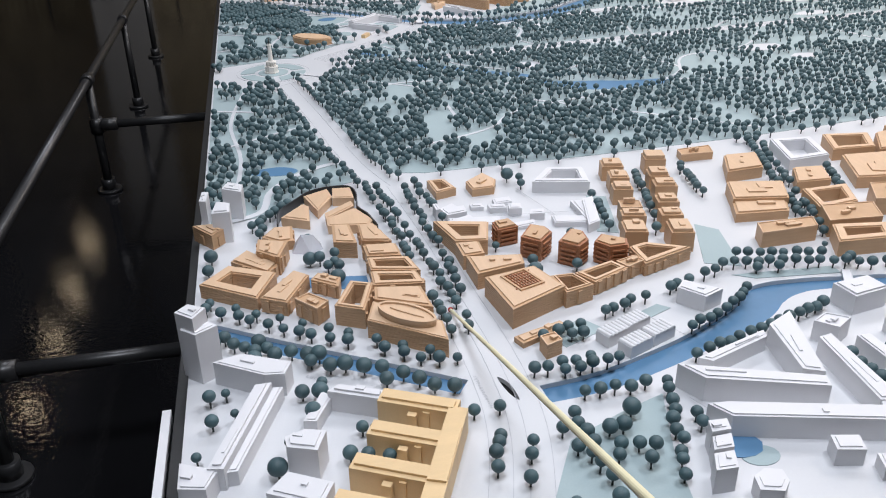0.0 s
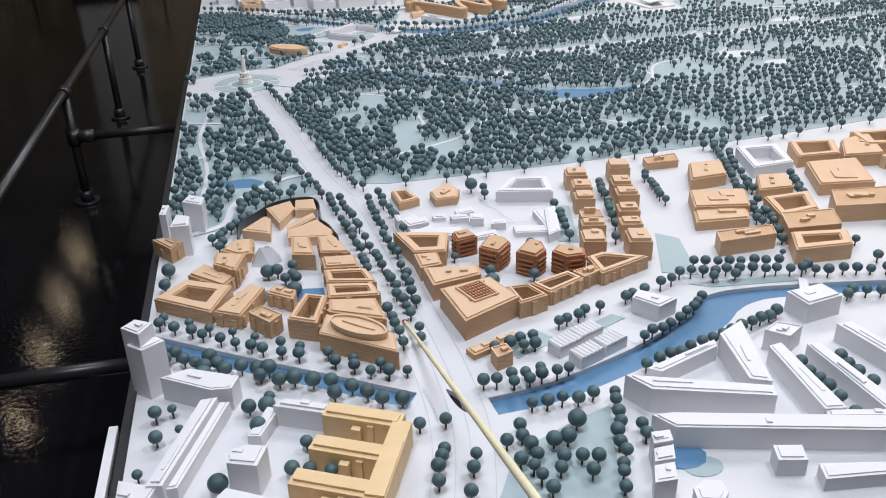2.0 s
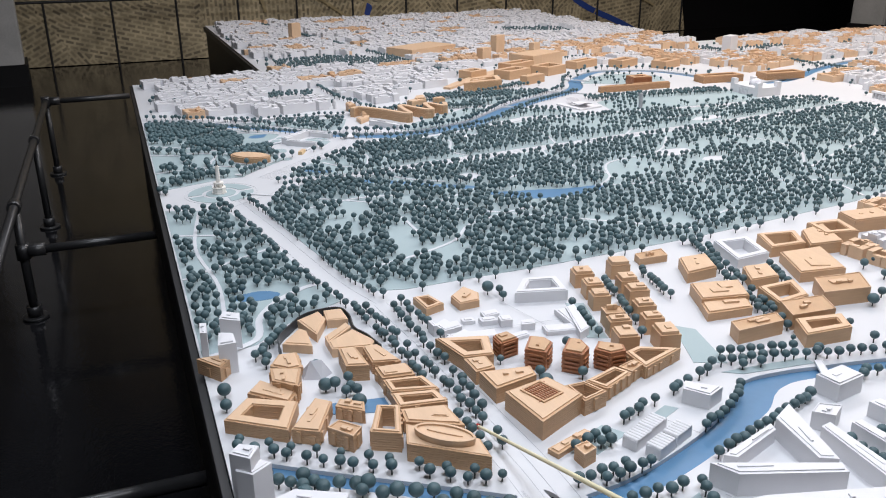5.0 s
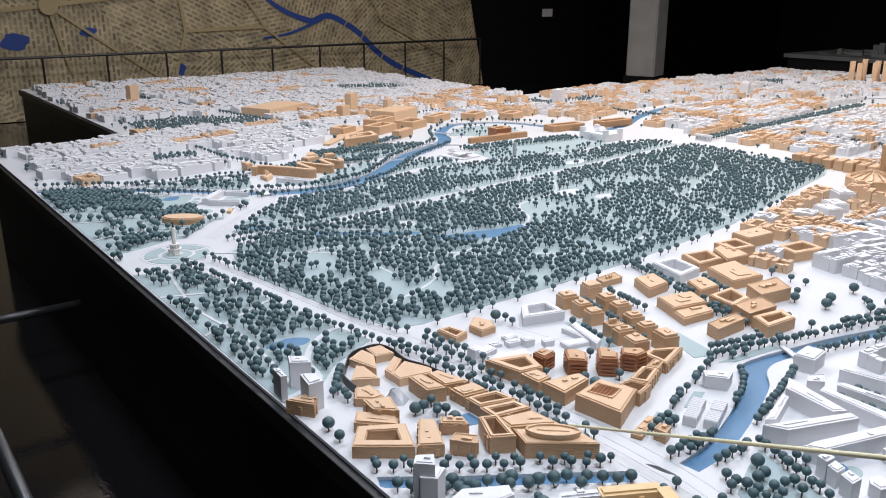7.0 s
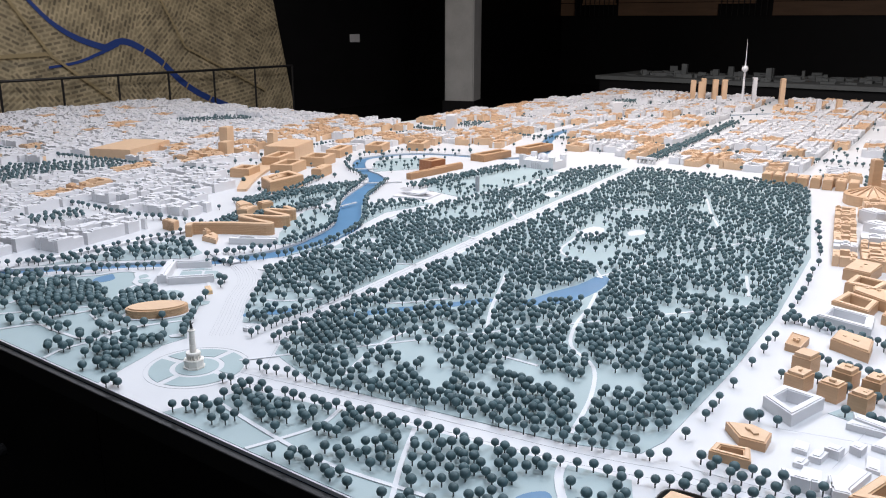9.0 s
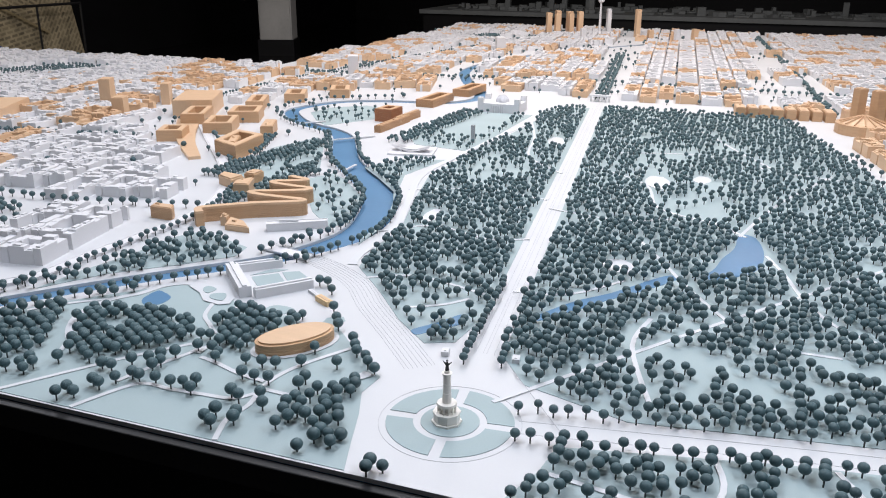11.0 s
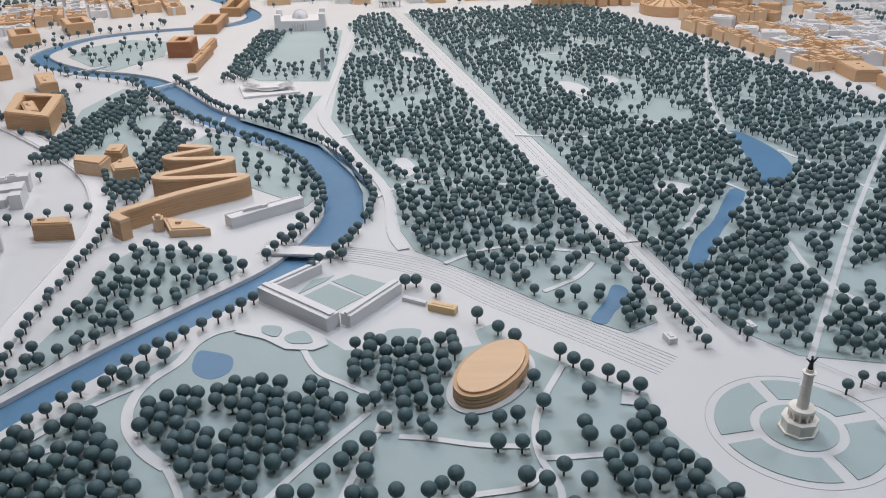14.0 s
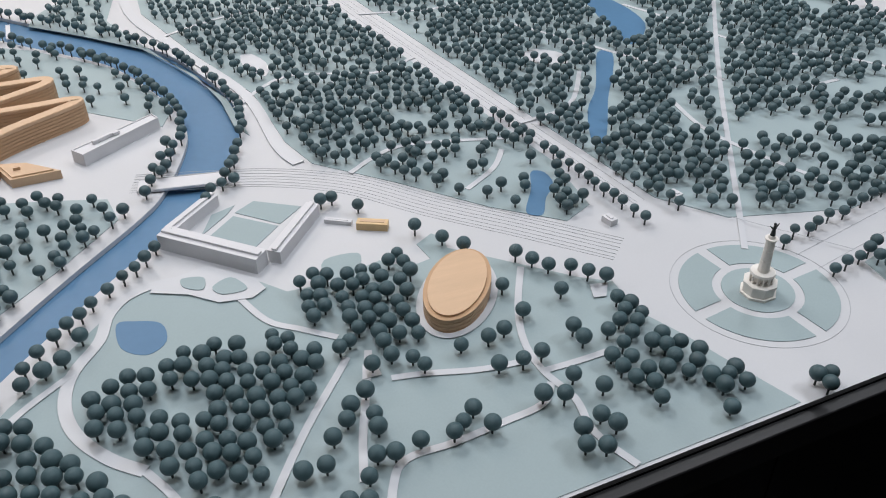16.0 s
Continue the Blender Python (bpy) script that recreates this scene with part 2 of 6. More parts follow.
CANAL_W = smooth_line([(-0.21, -1.80), (-0.06, -1.905), (0.10, -2.01), (0.235, -2.10)])
CANAL_E = smooth_line([(0.36, -2.15), (0.48, -2.135), (0.66, -2.075), (0.82, -2.0), (0.89, -1.945), (0.97, -1.93), (1.07, -1.94), (1.25, -1.97), (1.6, -2.05), (2.2, -2.1), (3.2, -1.9)])
POND = smooth_line([(1.13, -0.44), (1.24, -0.47), (1.38, -0.48), (1.36, -0.53), (1.20, -0.555), (1.05, -0.53), (0.95, -0.44), (0.95, -0.40), (1.04, -0.425)], 4, True)
POND_S = smooth_line([(0.928, -0.300), (0.907, -0.331), (0.798, -0.260), (0.695, -0.180), (0.566, -0.093), (0.509, -0.045), (0.528, -0.032), (0.659, -0.103), (0.755, -0.185)], 4, True)
POND_N = smooth_line([(0.342, 0.212), (0.362, 0.214), (0.421, 0.171), (0.477, 0.140), (0.464, 0.117), (0.418, 0.124), (0.383, 0.160), (0.337, 0.192)], 4, True)
POND_P = smooth_line([(0.339, 0.927), (0.336, 0.901), (0.314, 0.865), (0.270, 0.864), (0.251, 0.894), (0.281, 0.927)], 4, True)
POND_SW = smooth_line([(-0.10, -1.03), (-0.02, -1.01), (0.03, -1.045), (0.0, -1.075), (-0.07, -1.065)], 4, True)
SLIT = smooth_line([(0.296, -2.085), (0.312, -2.11), (0.315, -2.155), (0.302, -2.13)], 4, True)
PARK_MAIN = [(0.19, -0.10), (0.30, -0.022), (3.56, 0.338), (3.60, -0.60), (3.40, -0.70), (2.75, -0.86), (2.10, -1.02), (1.34, -1.11), (0.85, -1.14), (0.36, -1.15), (0.28, -1.13), (0.225, -0.98), (0.12, -0.32)]
PARK_NORTH = [(0.33, 0.10), (0.30, 0.165), (0.40, 0.27), (0.55, 0.39), (0.69, 0.515), (0.80, 0.54), (1.06, 0.544), (1.39, 0.632), (1.72, 0.705), (2.2, 0.68), (2.95, 0.60), (3.25, 0.64), (3.42, 0.60), (3.54, 0.412), (0.50, 0.080)]
BANK_PARK = [(0.86, 0.60), (1.06, 0.605), (1.38, 0.705), (1.70, 0.80), (2.0, 0.74), (1.97, 0.88), (1.83, 0.98), (1.75, 1.0), (1.62, 0.88), (1.45, 0.74), (1.22, 0.645), (1.05, 0.62), (0.92, 0.62)]
MALL = [(2.2, 0.70), (3.18, 0.66), (3.18, 1.0), (2.5, 1.13), (2.25, 0.98)]
PARK_NW = [(-0.21, 0.11), (-0.12, 0.14), (-0.033, 0.167), (0.044, 0.198), (0.118, 0.190), (0.150, 0.233), (0.244, 0.324), (0.314, 0.392), (0.345, 0.385), (0.365, 0.40), (0.345, 0.435), (0.297, 0.43), (0.290, 0.473), (0.328, 0.509), (0.305, 0.610), (0.311, 0.671), (0.366, 0.713), (0.42, 0.775), (0.405, 0.875), (0.38, 0.925), (0.22, 1.08), (0.0, 1.26), (-0.21, 1.37)]
PARK_SW = [(-0.21, -0.16), (-0.10, -0.20), (-0.01, -0.215), (0.075, -0.60), (0.14, -1.0), (0.17, -1.16), (0.09, -1.20), (0.0, -1.25), (-0.08, -1.33), (-0.21, -1.36)]
BANK_N = [(0.24, 1.235), (0.40, 1.13), (0.52, 1.0), (0.64, 0.89), (0.72, 0.90), (0.76, 1.0), (0.80, 1.12), (0.72, 1.165), (0.55, 1.18), (0.38, 1.22)]
SNAKE_LAWN = [(0.98, 0.76), (1.06, 0.725), (1.17, 0.755), (1.36, 0.83), (1.56, 1.0), (1.62, 1.08), (1.5, 1.13), (1.30, 1.02), (1.12, 0.90)]
PARK_RAIL = [(1.12, 1.22), (1.40, 1.16), (1.70, 1.18), (2.05, 1.35), (2.22, 1.47), (1.95, 1.55), (1.62, 1.52), (1.35, 1.36)]
LOOP_LAWN = [(2.50, 1.58), (2.62, 1.70), (2.80, 1.83), (2.98, 1.80), (3.12, 1.64), (3.05, 1.45), (2.75, 1.42)]
SQUARE_S = [(0.36, -2.27), (0.46, -2.225), (0.545, -2.195), (0.50, -2.33), (0.47, -2.48), (0.24, -2.48)]

# ---- the board ----


def cut(pts):
    return [(max(x, -0.2115), y) for x, y in pts]


ground = sheet("ground", [BOARD, cut(wide_band(RIVER, (0.07, 0.068, 0.074, 0.118, 0.134, 0.120, 0.092, 0.08, 0.08, 0.08, 0.08, 0.08, 0.08))), cut(band(CANAL_W, 0.042)), wide_band(CANAL_E, (0.048, 0.052, 0.055, 0.07, 0.075, 0.05, 0.045, 0.045, 0.05, 0.05, 0.05)), SLIT], 0.0, 0.009, M_GROUND)
tagged(ground, "white base board of the city model with printed kerb lines", "model board", kind="structure")
water = sheet("water", [inset(BOARD, 0.004)], -0.0095, 0.004, M_WATER)
tagged(water, "matt blue sheet of the river, canal and ponds", "water", kind="structure")


def on_ground(name, pts, z, label, material=M_LAWN, category="lawn"):
    ob = sheet(name, [ccw(pts)], z, 0.0012, material)
    return tagged(ob, label, category, kind="structure")


on_ground("slit_floor", inset(SLIT, -0.004), -0.0088, "dark open slit in the bridge roadway", M_BLACK, "slit")
for name, pts in (("park_main", PARK_MAIN), ("park_north", PARK_NORTH), ("park_west", PARK_NW), ("park_southwest", PARK_SW)):
    tagged(sheet(name, [ccw(pts)], 0.0013, 0.0012, M_LAWN), "grey-green sheet of the park floor under the trees", "park floor", kind="structure")
for name, pts in (("lawn_mall", MALL), ("lawn_river", BANK_PARK), ("lawn_bank", BANK_N), ("lawn_flats", SNAKE_LAWN), ("lawn_rail", PARK_RAIL), ("lawn_loop", LOOP_LAWN), ("lawn_square", SQUARE_S),
                  ("lawn_lane", [(0.72, -1.40), (0.765, -1.42), (0.715, -1.62), (0.67, -1.60)]), ("lawn_lane_east", [(0.90, -1.62), (0.94, -1.66), (0.90, -1.83), (0.83, -1.80)]),
                  ("lawn_quay", [(0.86, -1.86), (1.08, -1.875), (1.08, -1.905), (0.90, -1.885)]), ("lawn_court", [(0.42, -1.98), (0.50, -1.945), (0.53, -1.99), (0.44, -2.03)]),
                  ("lawn_strip", [(0.57, -1.97), (0.66, -1.93), (0.68, -1.95), (0.59, -1.99)]), ("lawn_yard", [(0.619 + 0.030 * math.cos(k * 0.42), -2.366 + 0.022 * math.sin(k * 0.42)) for k in range(15)])):
    on_ground(name, pts, 0.0013, "flat grey-green lawn sheet glued to the white board")
for pts in (POND, POND_S, POND_N, POND_P, POND_SW):
    on_ground("pond", pts, 0.0019, "flat blue pond sheet in the park", M_WATER, "pond")
on_ground("pool_hotel", [(0.601 + 0.036 * math.cos(k * 0.5), -2.341 + 0.026 * math.sin(k * 0.5)) for k in range(12)], 0.0019, "shallow blue pool sheet in the hotel court", M_WATER, "pool")
on_ground("pool_court", [(0.01, -1.66), (0.13, -1.68), (0.13, -1.74), (0.0, -1.70)], 0.0013, "blue pool sheet in a housing court", M_WATER, "pool")

# paths in the parks
PATHS = [
    [(0.66, -0.48), (0.85, -0.37), (1.04, -0.28), (1.2, -0.2)], [(1.2, -0.56), (1.05, -0.61), (0.89, -0.65), (0.73, -0.72), (0.63, -0.84), (0.46, -0.92), (0.27, -0.97)],
    [(0.55, -0.55), (0.55, -0.72)], [(0.10, -0.06), (0.64, -0.45), (1.02, -0.74), (1.42, -1.05)], [(1.70, -0.9), (1.47, -0.98)], [(0.20, -0.35), (0.45, -0.28), (0.62, -0.3)],
    [(1.45, 0.15), (1.40, -0.1), (1.50, -0.35), (1.36, -0.5)], [(2.1, 0.1), (1.9, -0.12), (1.6, -0.2), (1.5, -0.35)], [(1.36, -0.48), (1.8, -0.6), (2.3, -0.8)], [(2.4, 0.12), (2.5, -0.3), (2.3, -0.6), (2.2, -0.98)],
    [(3.3, 0.2), (3.1, -0.2), (2.6, -0.45), (2.3, -0.6)], [(0.67, 0.06), (0.70, -0.08), (0.85, -0.2)], [(1.0, 0.6), (1.12, 0.45), (1.05, 0.25), (1.1, 0.13)], [(1.5, 0.7), (1.6, 0.45), (1.55, 0.18)],
    [(3.01, 0.62), (2.6, 0.5), (2.2, 0.42), (1.95, 0.22)], [(0.62, 0.46), (0.68, 0.33), (0.62, 0.12)], [(0.47, 0.28), (0.52, 0.2), (0.58, 0.15)],
    [(0.385, 0.772), (0.414, 0.835), (0.403, 0.899), (0.365, 0.935), (0.310, 0.954), (0.253, 0.995), (0.194, 1.010), (0.133, 1.001), (0.074, 0.967), (0.033, 0.927)], [(0.342, 0.749), (0.254, 0.719), (0.213, 0.678), (0.172, 0.633)], [(0.125, 0.635), (0.098, 0.657), (0.042, 0.706), (-0.005, 0.744), (-0.070, 0.791), (-0.21, 0.89)], [(0.126, 0.602), (0.049, 0.633), (-0.028, 0.665), (-0.094, 0.687)], [(0.059, 0.592), (0.048, 0.546), (0.023, 0.471), (0.012, 0.404)], [(-0.21, 0.70), (-0.12, 0.660), (-0.083, 0.628), (-0.083, 0.561), (-0.078, 0.491), (-0.071, 0.426), (-0.04, 0.395)], [(0.212, 0.306), (0.123, 0.359), (0.051, 0.388), (-0.014, 0.394), (-0.079, 0.381), (-0.142, 0.390), (-0.21, 0.37)], [(-0.016, 0.395), (-0.019, 0.337), (-0.019, 0.285)], [(0.253, 0.995), (0.208, 1.058), (0.163, 1.105), (0.120, 1.142)], [(0.033, 0.927), (-0.007, 0.907), (-0.041, 0.894)], [(0.067, 1.134), (0.087, 1.117), (0.103, 1.084)],
    [(-0.21, -1.36), (-0.08, -1.31), (-0.05, -1.19), (0.01, -1.10), (0.09, -1.04), (0.15, -1.02)],
    [(-0.21, -0.45), (-0.05, -0.5), (0.05, -0.48)], [(-0.21, -0.85), (-0.05, -0.75), (0.08, -0.68)], [(-0.1, -0.22), (-0.15, -0.6), (-0.12, -0.95), (-0.15, -1.3)],
]
PATHS = [smooth_line(p, 5) for p in PATHS]
for i, p in enumerate(PATHS):
    tagged(strip("park_path", p, 0.011 if i < 17 else 0.018 if i in (17, 28) else 0.011, 0.0026 + 0.00003 * i, 0.0012, M_PATH), "white path sheet winding through the park", "path", kind="structure")
for pts, wd in ((smooth_line([(0.70, 0.54), (0.79, 0.558), (1.06, 0.562), (1.39, 0.650), (1.74, 0.735), (2.2, 0.70), (3.0, 0.62), (3.2, 0.60)]), 0.026),):
    tagged(strip("road", list(pts), wd, 0.0032, 0.0018, M_PATH), "smooth white road sheet through the park", "road", kind="structure")
# clearings with a white floor
for cx, cy, rx, ry, a in ((1.225, 0.50, 0.075, 0.028, 5), (1.95, -0.16, 0.10, 0.05, 10), (2.05, -0.32, 0.06, 0.035, 0), (0.96, -0.17, 0.06, 0.045, 30), (2.55, 0.38, 0.10, 0.04, 10)):
    c, s = math.cos(radians(a)), math.sin(radians(a))
    pts = [(cx + c * rx * math.cos(k * 0.52) * (1 + 0.15 * math.sin(k * 2.3)) - s * ry * math.sin(k * 0.52), cy + s * rx * math.cos(k * 0.52) + c * ry * math.sin(k * 0.52)) for k in range(12)]
    on_ground("clearing", pts, 0.0024, "pale open place among the park trees", M_PATH, "clearing")
# the great circle
R_STAR = 0.205


def disc(cx, cy, r, n=64, a0=0, a1=360):
    return [(cx + r * math.cos(radians(a0 + (a1 - a0) * k / n)), cy + r * math.sin(radians(a0 + (a1 - a0) * k / n))) for k in range(n + (a1 - a0 < 360))]


CX, CY = 0.005, -0.005
tagged(sheet("kerb_ring", [disc(CX, CY, 0.1360), disc(CX, CY, 0.1352)[::-1]], 0.0006, 0.0008, M_LINE), "thin printed ring line on the roundabout", "kerb line", kind="structure")
for k in range(4):
    a = 45 + 90 * k + 6
    pts = disc(CX, CY, 0.122, 14, a - 40, a + 40) + disc(CX, CY, 0.070, 14, a - 37, a + 37)[::-1]
    on_ground("lawn_wedge", pts, 0.0013, "grey-green lawn wedge of the roundabout island")
on_ground("lawn_core", disc(CX, CY, 0.056, 40), 0.0013, "round grey-green lawn around the column foot")

# printed kerb lines on the white streets
for line, ds in ((AVENUE_S, (-0.047, -0.012, 0.012, 0.047)), (SPREE_ROAD, (-0.034, -0.026, -0.016, -0.005, 0.005, 0.016, 0.026, 0.034)), ([(0.30, 0.020), (3.70, 0.390)], (-0.021, -0.004, 0.004, 0.021)), (AVENUE_N, (-0.022, 0.022))):
    for d in ds:
        tagged(strip("kerb_line", offset_line(list(line), d), 0.0008, 0.0006, 0.0004, M_LINE), "fine grey kerb line printed on the street", "kerb line", kind="structure")
for p, q in (((0.56, -1.32), (0.62, -1.56)), ((0.45, -1.47), (0.75, -1.50)), ((0.28, -0.03), (0.02, -0.22)), ((-0.215, 1.04), (-0.10, 1.36)), ((0.61, -1.95), (0.66, -2.05)), ((0.62, -2.31), (0.58, -2.22))):
    tagged(strip("board_seam", [p, q], 0.0012, 0.0058, 0.0003, M_LINE), "dark seam between two boards of the model", "seam", kind="structure")

# ---- the table under the board ----
FLOOR_Z = -0.66
table = empty("model_table", 0, 0, 0, "tall black panelled table carrying the city model", "table")
bm = bmesh.new()
prism(bm, inset(BOARD, 0.03), FLOOR_Z, -0.0140)
part("core", bm, M_BLACK, table)
tb_ = inset(BOARD, 0.010)
for (ax, ay), (bx, by) in zip(tb_, tb_[1:] + tb_[:1]):
    ln_ = math.hypot(bx - ax, by - ay)
    k_ = max(1, round(ln_ / 1.25))
    for i in range(k_):
        bm = bmesh.new()
        f_ = (i + 0.5) / k_
        box(bm, ax + (bx - ax) * f_, ay + (by - ay) * f_, FLOOR_Z, ln_ / k_ - 0.004, 0.018, -0.062 - FLOOR_Z, math.degrees(math.atan2(by - ay, bx - ax)))
        part("side_panel", bm, M_BLACK, table)
rim = empty("table_rim", 0, 0, 0, "dark grey wooden rim round the model board", "rim")
rm_ = inset(BOARD, -0.0105)
for (ax, ay), (bx, by) in zip(rm_, rm_[1:] + rm_[:1]):
    bm = bmesh.new()
    box(bm, (ax + bx) / 2, (ay + by) / 2, -0.060, math.hypot(bx - ax, by - ay) + 0.018, 0.019, 0.050, math.degrees(math.atan2(by - ay, bx - ax)))
    bmesh.ops.bevel(bm, geom=bm.edges[:], offset=0.0015, segments=1, affect="EDGES")
    part("rim_board", bm, M_RIM, rim)
bm = bmesh.new()
box(bm, -0.248, -2.16, -0.030, 0.014, 0.26, 0.018)
box(bm, -0.248, -2.42, -0.030, 0.014, 0.24, 0.018)
tagged(part("edge_strip", bm, M_WHITE, None), "narrow white strip fixed along the dark table rim", "strip")

# ---- the hall ----
X0, X1, Y0, Y1, CEIL = -7.0, 18.0, -8.0, 8.96, 5.2


def slab(name, cx, cy, z0, w, d, h, material, label, category):
    bm = bmesh.new()
    box(bm, cx, cy, z0, w, d, h)
    return tagged(part(name, bm, material, None), label, category, kind="structure")


mx, my, wx, wy = (X0 + X1) / 2, (Y0 + Y1) / 2, X1 - X0, Y1 - Y0
slab("floor", mx, my, FLOOR_Z - 0.2, wx, wy, 0.2, M_FLOOR, "glossy black sealed hall floor", "floor")
slab("ceiling", mx, my, CEIL, wx, wy, 0.2, M_BLACK, "black hall ceiling", "ceiling")
slab("wall_north", mx, Y1 + 0.1, FLOOR_Z, wx, 0.2, CEIL - FLOOR_Z, M_BLACK, "black painted hall wall", "wall")
slab("wall_south", mx, Y0 - 0.1, FLOOR_Z, wx, 0.2, CEIL - FLOOR_Z, M_BLACK, "black painted hall wall", "wall")
slab("wall_west", X0 - 0.1, my, FLOOR_Z, 0.2, wy, CEIL - FLOOR_Z, M_BLACK, "black painted hall wall", "wall")
slab("wall_east", X1 + 0.1, my, FLOOR_Z, 0.2, wy, CEIL - FLOOR_Z, M_BLACK, "black painted hall wall", "wall")

for lx, ly, power, tint in LAMPS:
    la = bpy.data.lights.new("ceiling_light", "AREA")
    la.shape, la.size, la.energy, la.color = "SQUARE", 0.7, power, tint
    ob = new("ceiling_light", la)
    ob.location = (lx, ly, LAMP_Z)
la = bpy.data.lights.new("map_light", "AREA")
la.shape, la.size, la.size_y, la.energy, la.color = "RECTANGLE", 7.0, 0.25, 55, (1.0, 0.88, 0.72)
ob = new("map_light", la)
ob.matrix_world = look((4.0, 7.2, 4.2), (4.0, 8.9, 0.4))

# ---- buildings ----
FOOT = []


def turned(bm, pts, prof, hole=None):
    """A body whose outline follows the polygon, set in by the profile's first number at its second."""
    k = len(pts)

    def skin(base, sgn):
        rings = [[bm.verts.new((x, y, z)) for x, y in (inset(base, d * sgn) if d else base)] for d, z in prof]
        for lo, hi in zip(rings, rings[1:]):
            for i in range(k):
                q = (lo[i], lo[(i + 1) % k], hi[(i + 1) % k], hi[i])
                bm.faces.new(q if sgn > 0 else q[::-1])
        return rings[-1]
    top_ = skin(pts, 1)
    if hole:
        in_ = skin(hole, -1)
        for i in range(k):
            bm.faces.new((top_[i], top_[(i + 1) % k], in_[(i + 1) % k], in_[i]))
    else:
        bm.faces.new(top_)


def house(name, label, h, pts, material=None, top=None, court=0.0, floors=True, cap=0.006, boxes=1, group="", seed=0, category="model building", bays=False):
    """A block with its storeys cut in as grooves, a roof plate and small roof boxes."""
    material, top = material or M_WOOD, top or material
    rnd = random.Random(name + str(pts) + str(seed))
    pts = ccw([tuple(p) for p in pts])
    FOOT.append(pts)
    cx, cy = sum(p[0] for p in pts) / len(pts), sum(p[1] for p in pts) / len(pts)
    loc = [(x - cx, y - cy) for x, y in pts]
    ob = empty(name, cx, cy, 0, label, category, group)
    hole = inset(loc, court) if court else None
    bm = bmesh.new()
    n = max(2, round(h / 0.0050)) if floors else 1
    st = h / n
    prof = [(0.0, 0.0)]
    for i in range(n - 1):
        z = (i + 1) * st
        prof += [(0.0, z - 0.0009), (0.0011, z - 0.0009), (0.0011, z), (0.0, z)]
    prof += [(0.0, h)]
    turned(bm, loc, prof, hole)
    body_ = part("body", bm, material, ob)
    if bays:
        for i in range(len(loc)):
            p, q = Vector(loc[i]), Vector(loc[(i + 1) % len(loc)])
            e = (q - p)
            nb = int(e.length / 0.021)
            d_ = e.normalized()
            for b in range(nb):
                if rnd.random() < 0.3:
                    continue
                c = p + e * ((b + 0.5) / nb) + Vector((d_.y, -d_.x)) * 0.0012
                bm = bmesh.new()
                box(bm, c.x, c.y, h * 0.1, 0.0075 + 0.004 * rnd.random(), 0.0042, h * rnd.uniform(0.55, 0.92), math.degrees(math.atan2(d_.y, d_.x)))
                part("bay", bm, material, body_)
    bm = bmesh.new()
    k = len(loc)
    if court:
        prism(bm, inset(loc, 0.004), h - 0.0008, h + 0.0028, inset(hole, -0.003) if hole else None)
        part("roof", bm, top, ob)
        return ob
    # the long side gives the direction of the upper storeys
    sides = [(Vector(loc[(i + 1) % k]) - Vector(loc[i])).length for i in range(k)]
    i0 = sides.index(max(sides))
    u = (Vector(loc[(i0 + 1) % k]) - Vector(loc[i0])).normalized()
    v = Vector((-u.y, u.x))
    a = math.degrees(math.atan2(u.y, u.x))
    mode = rnd.choice((0, 1, 1, 2, 3)) if boxes else 0
    inner = inset(loc, 0.0035 + 0.003 * rnd.random())
    if mode in (0, 1):
        prism(bm, inner, h - 0.0008, h + cap * (0.4 + 0.4 * rnd.random()))
    if mode == 2:
        prism(bm, loc, h - 0.0004, h + 0.0022, inset(loc, 0.0022))
    if mode == 3:
        cut_ = [(x, y) for x, y in inner if Vector((x, y)).dot(u) * rnd.choice((1, 1.001)) > -0.004]
        prism(bm, cut_ if len(cut_) > 2 else inner, h - 0.0008, h + cap)
    if not bm.verts:
        prism(bm, inner, h - 0.0008, h + 0.002)
    roof_ = part("roof", bm, top, ob)
    for i in range(boxes if mode != 2 else boxes + 1):
        bm = bmesh.new()
        f, g = rnd.uniform(-0.28, 0.28), rnd.uniform(-0.22, 0.22)
        span = max(sides) * 0.8
        wide = min(sides) * 0.7
        c = u * (f * span) + v * (g * wide)
        if rnd.random() < 0.5:
            box(bm, c.x, c.y, h + cap * 0.2, span * rnd.uniform(0.25, 0.5), wide * rnd.uniform(0.2, 0.45), cap * rnd.uniform(0.6, 1.4), a)
        else:
            box(bm, c.x, c.y, h + cap * 0.2, 0.007 + 0.010 * rnd.random(), 0.006 + 0.006 * rnd.random(), cap * rnd.uniform(0.5, 1.1) + 0.002, a)
        part("roof_box", bm, top, roof_)
    return ob


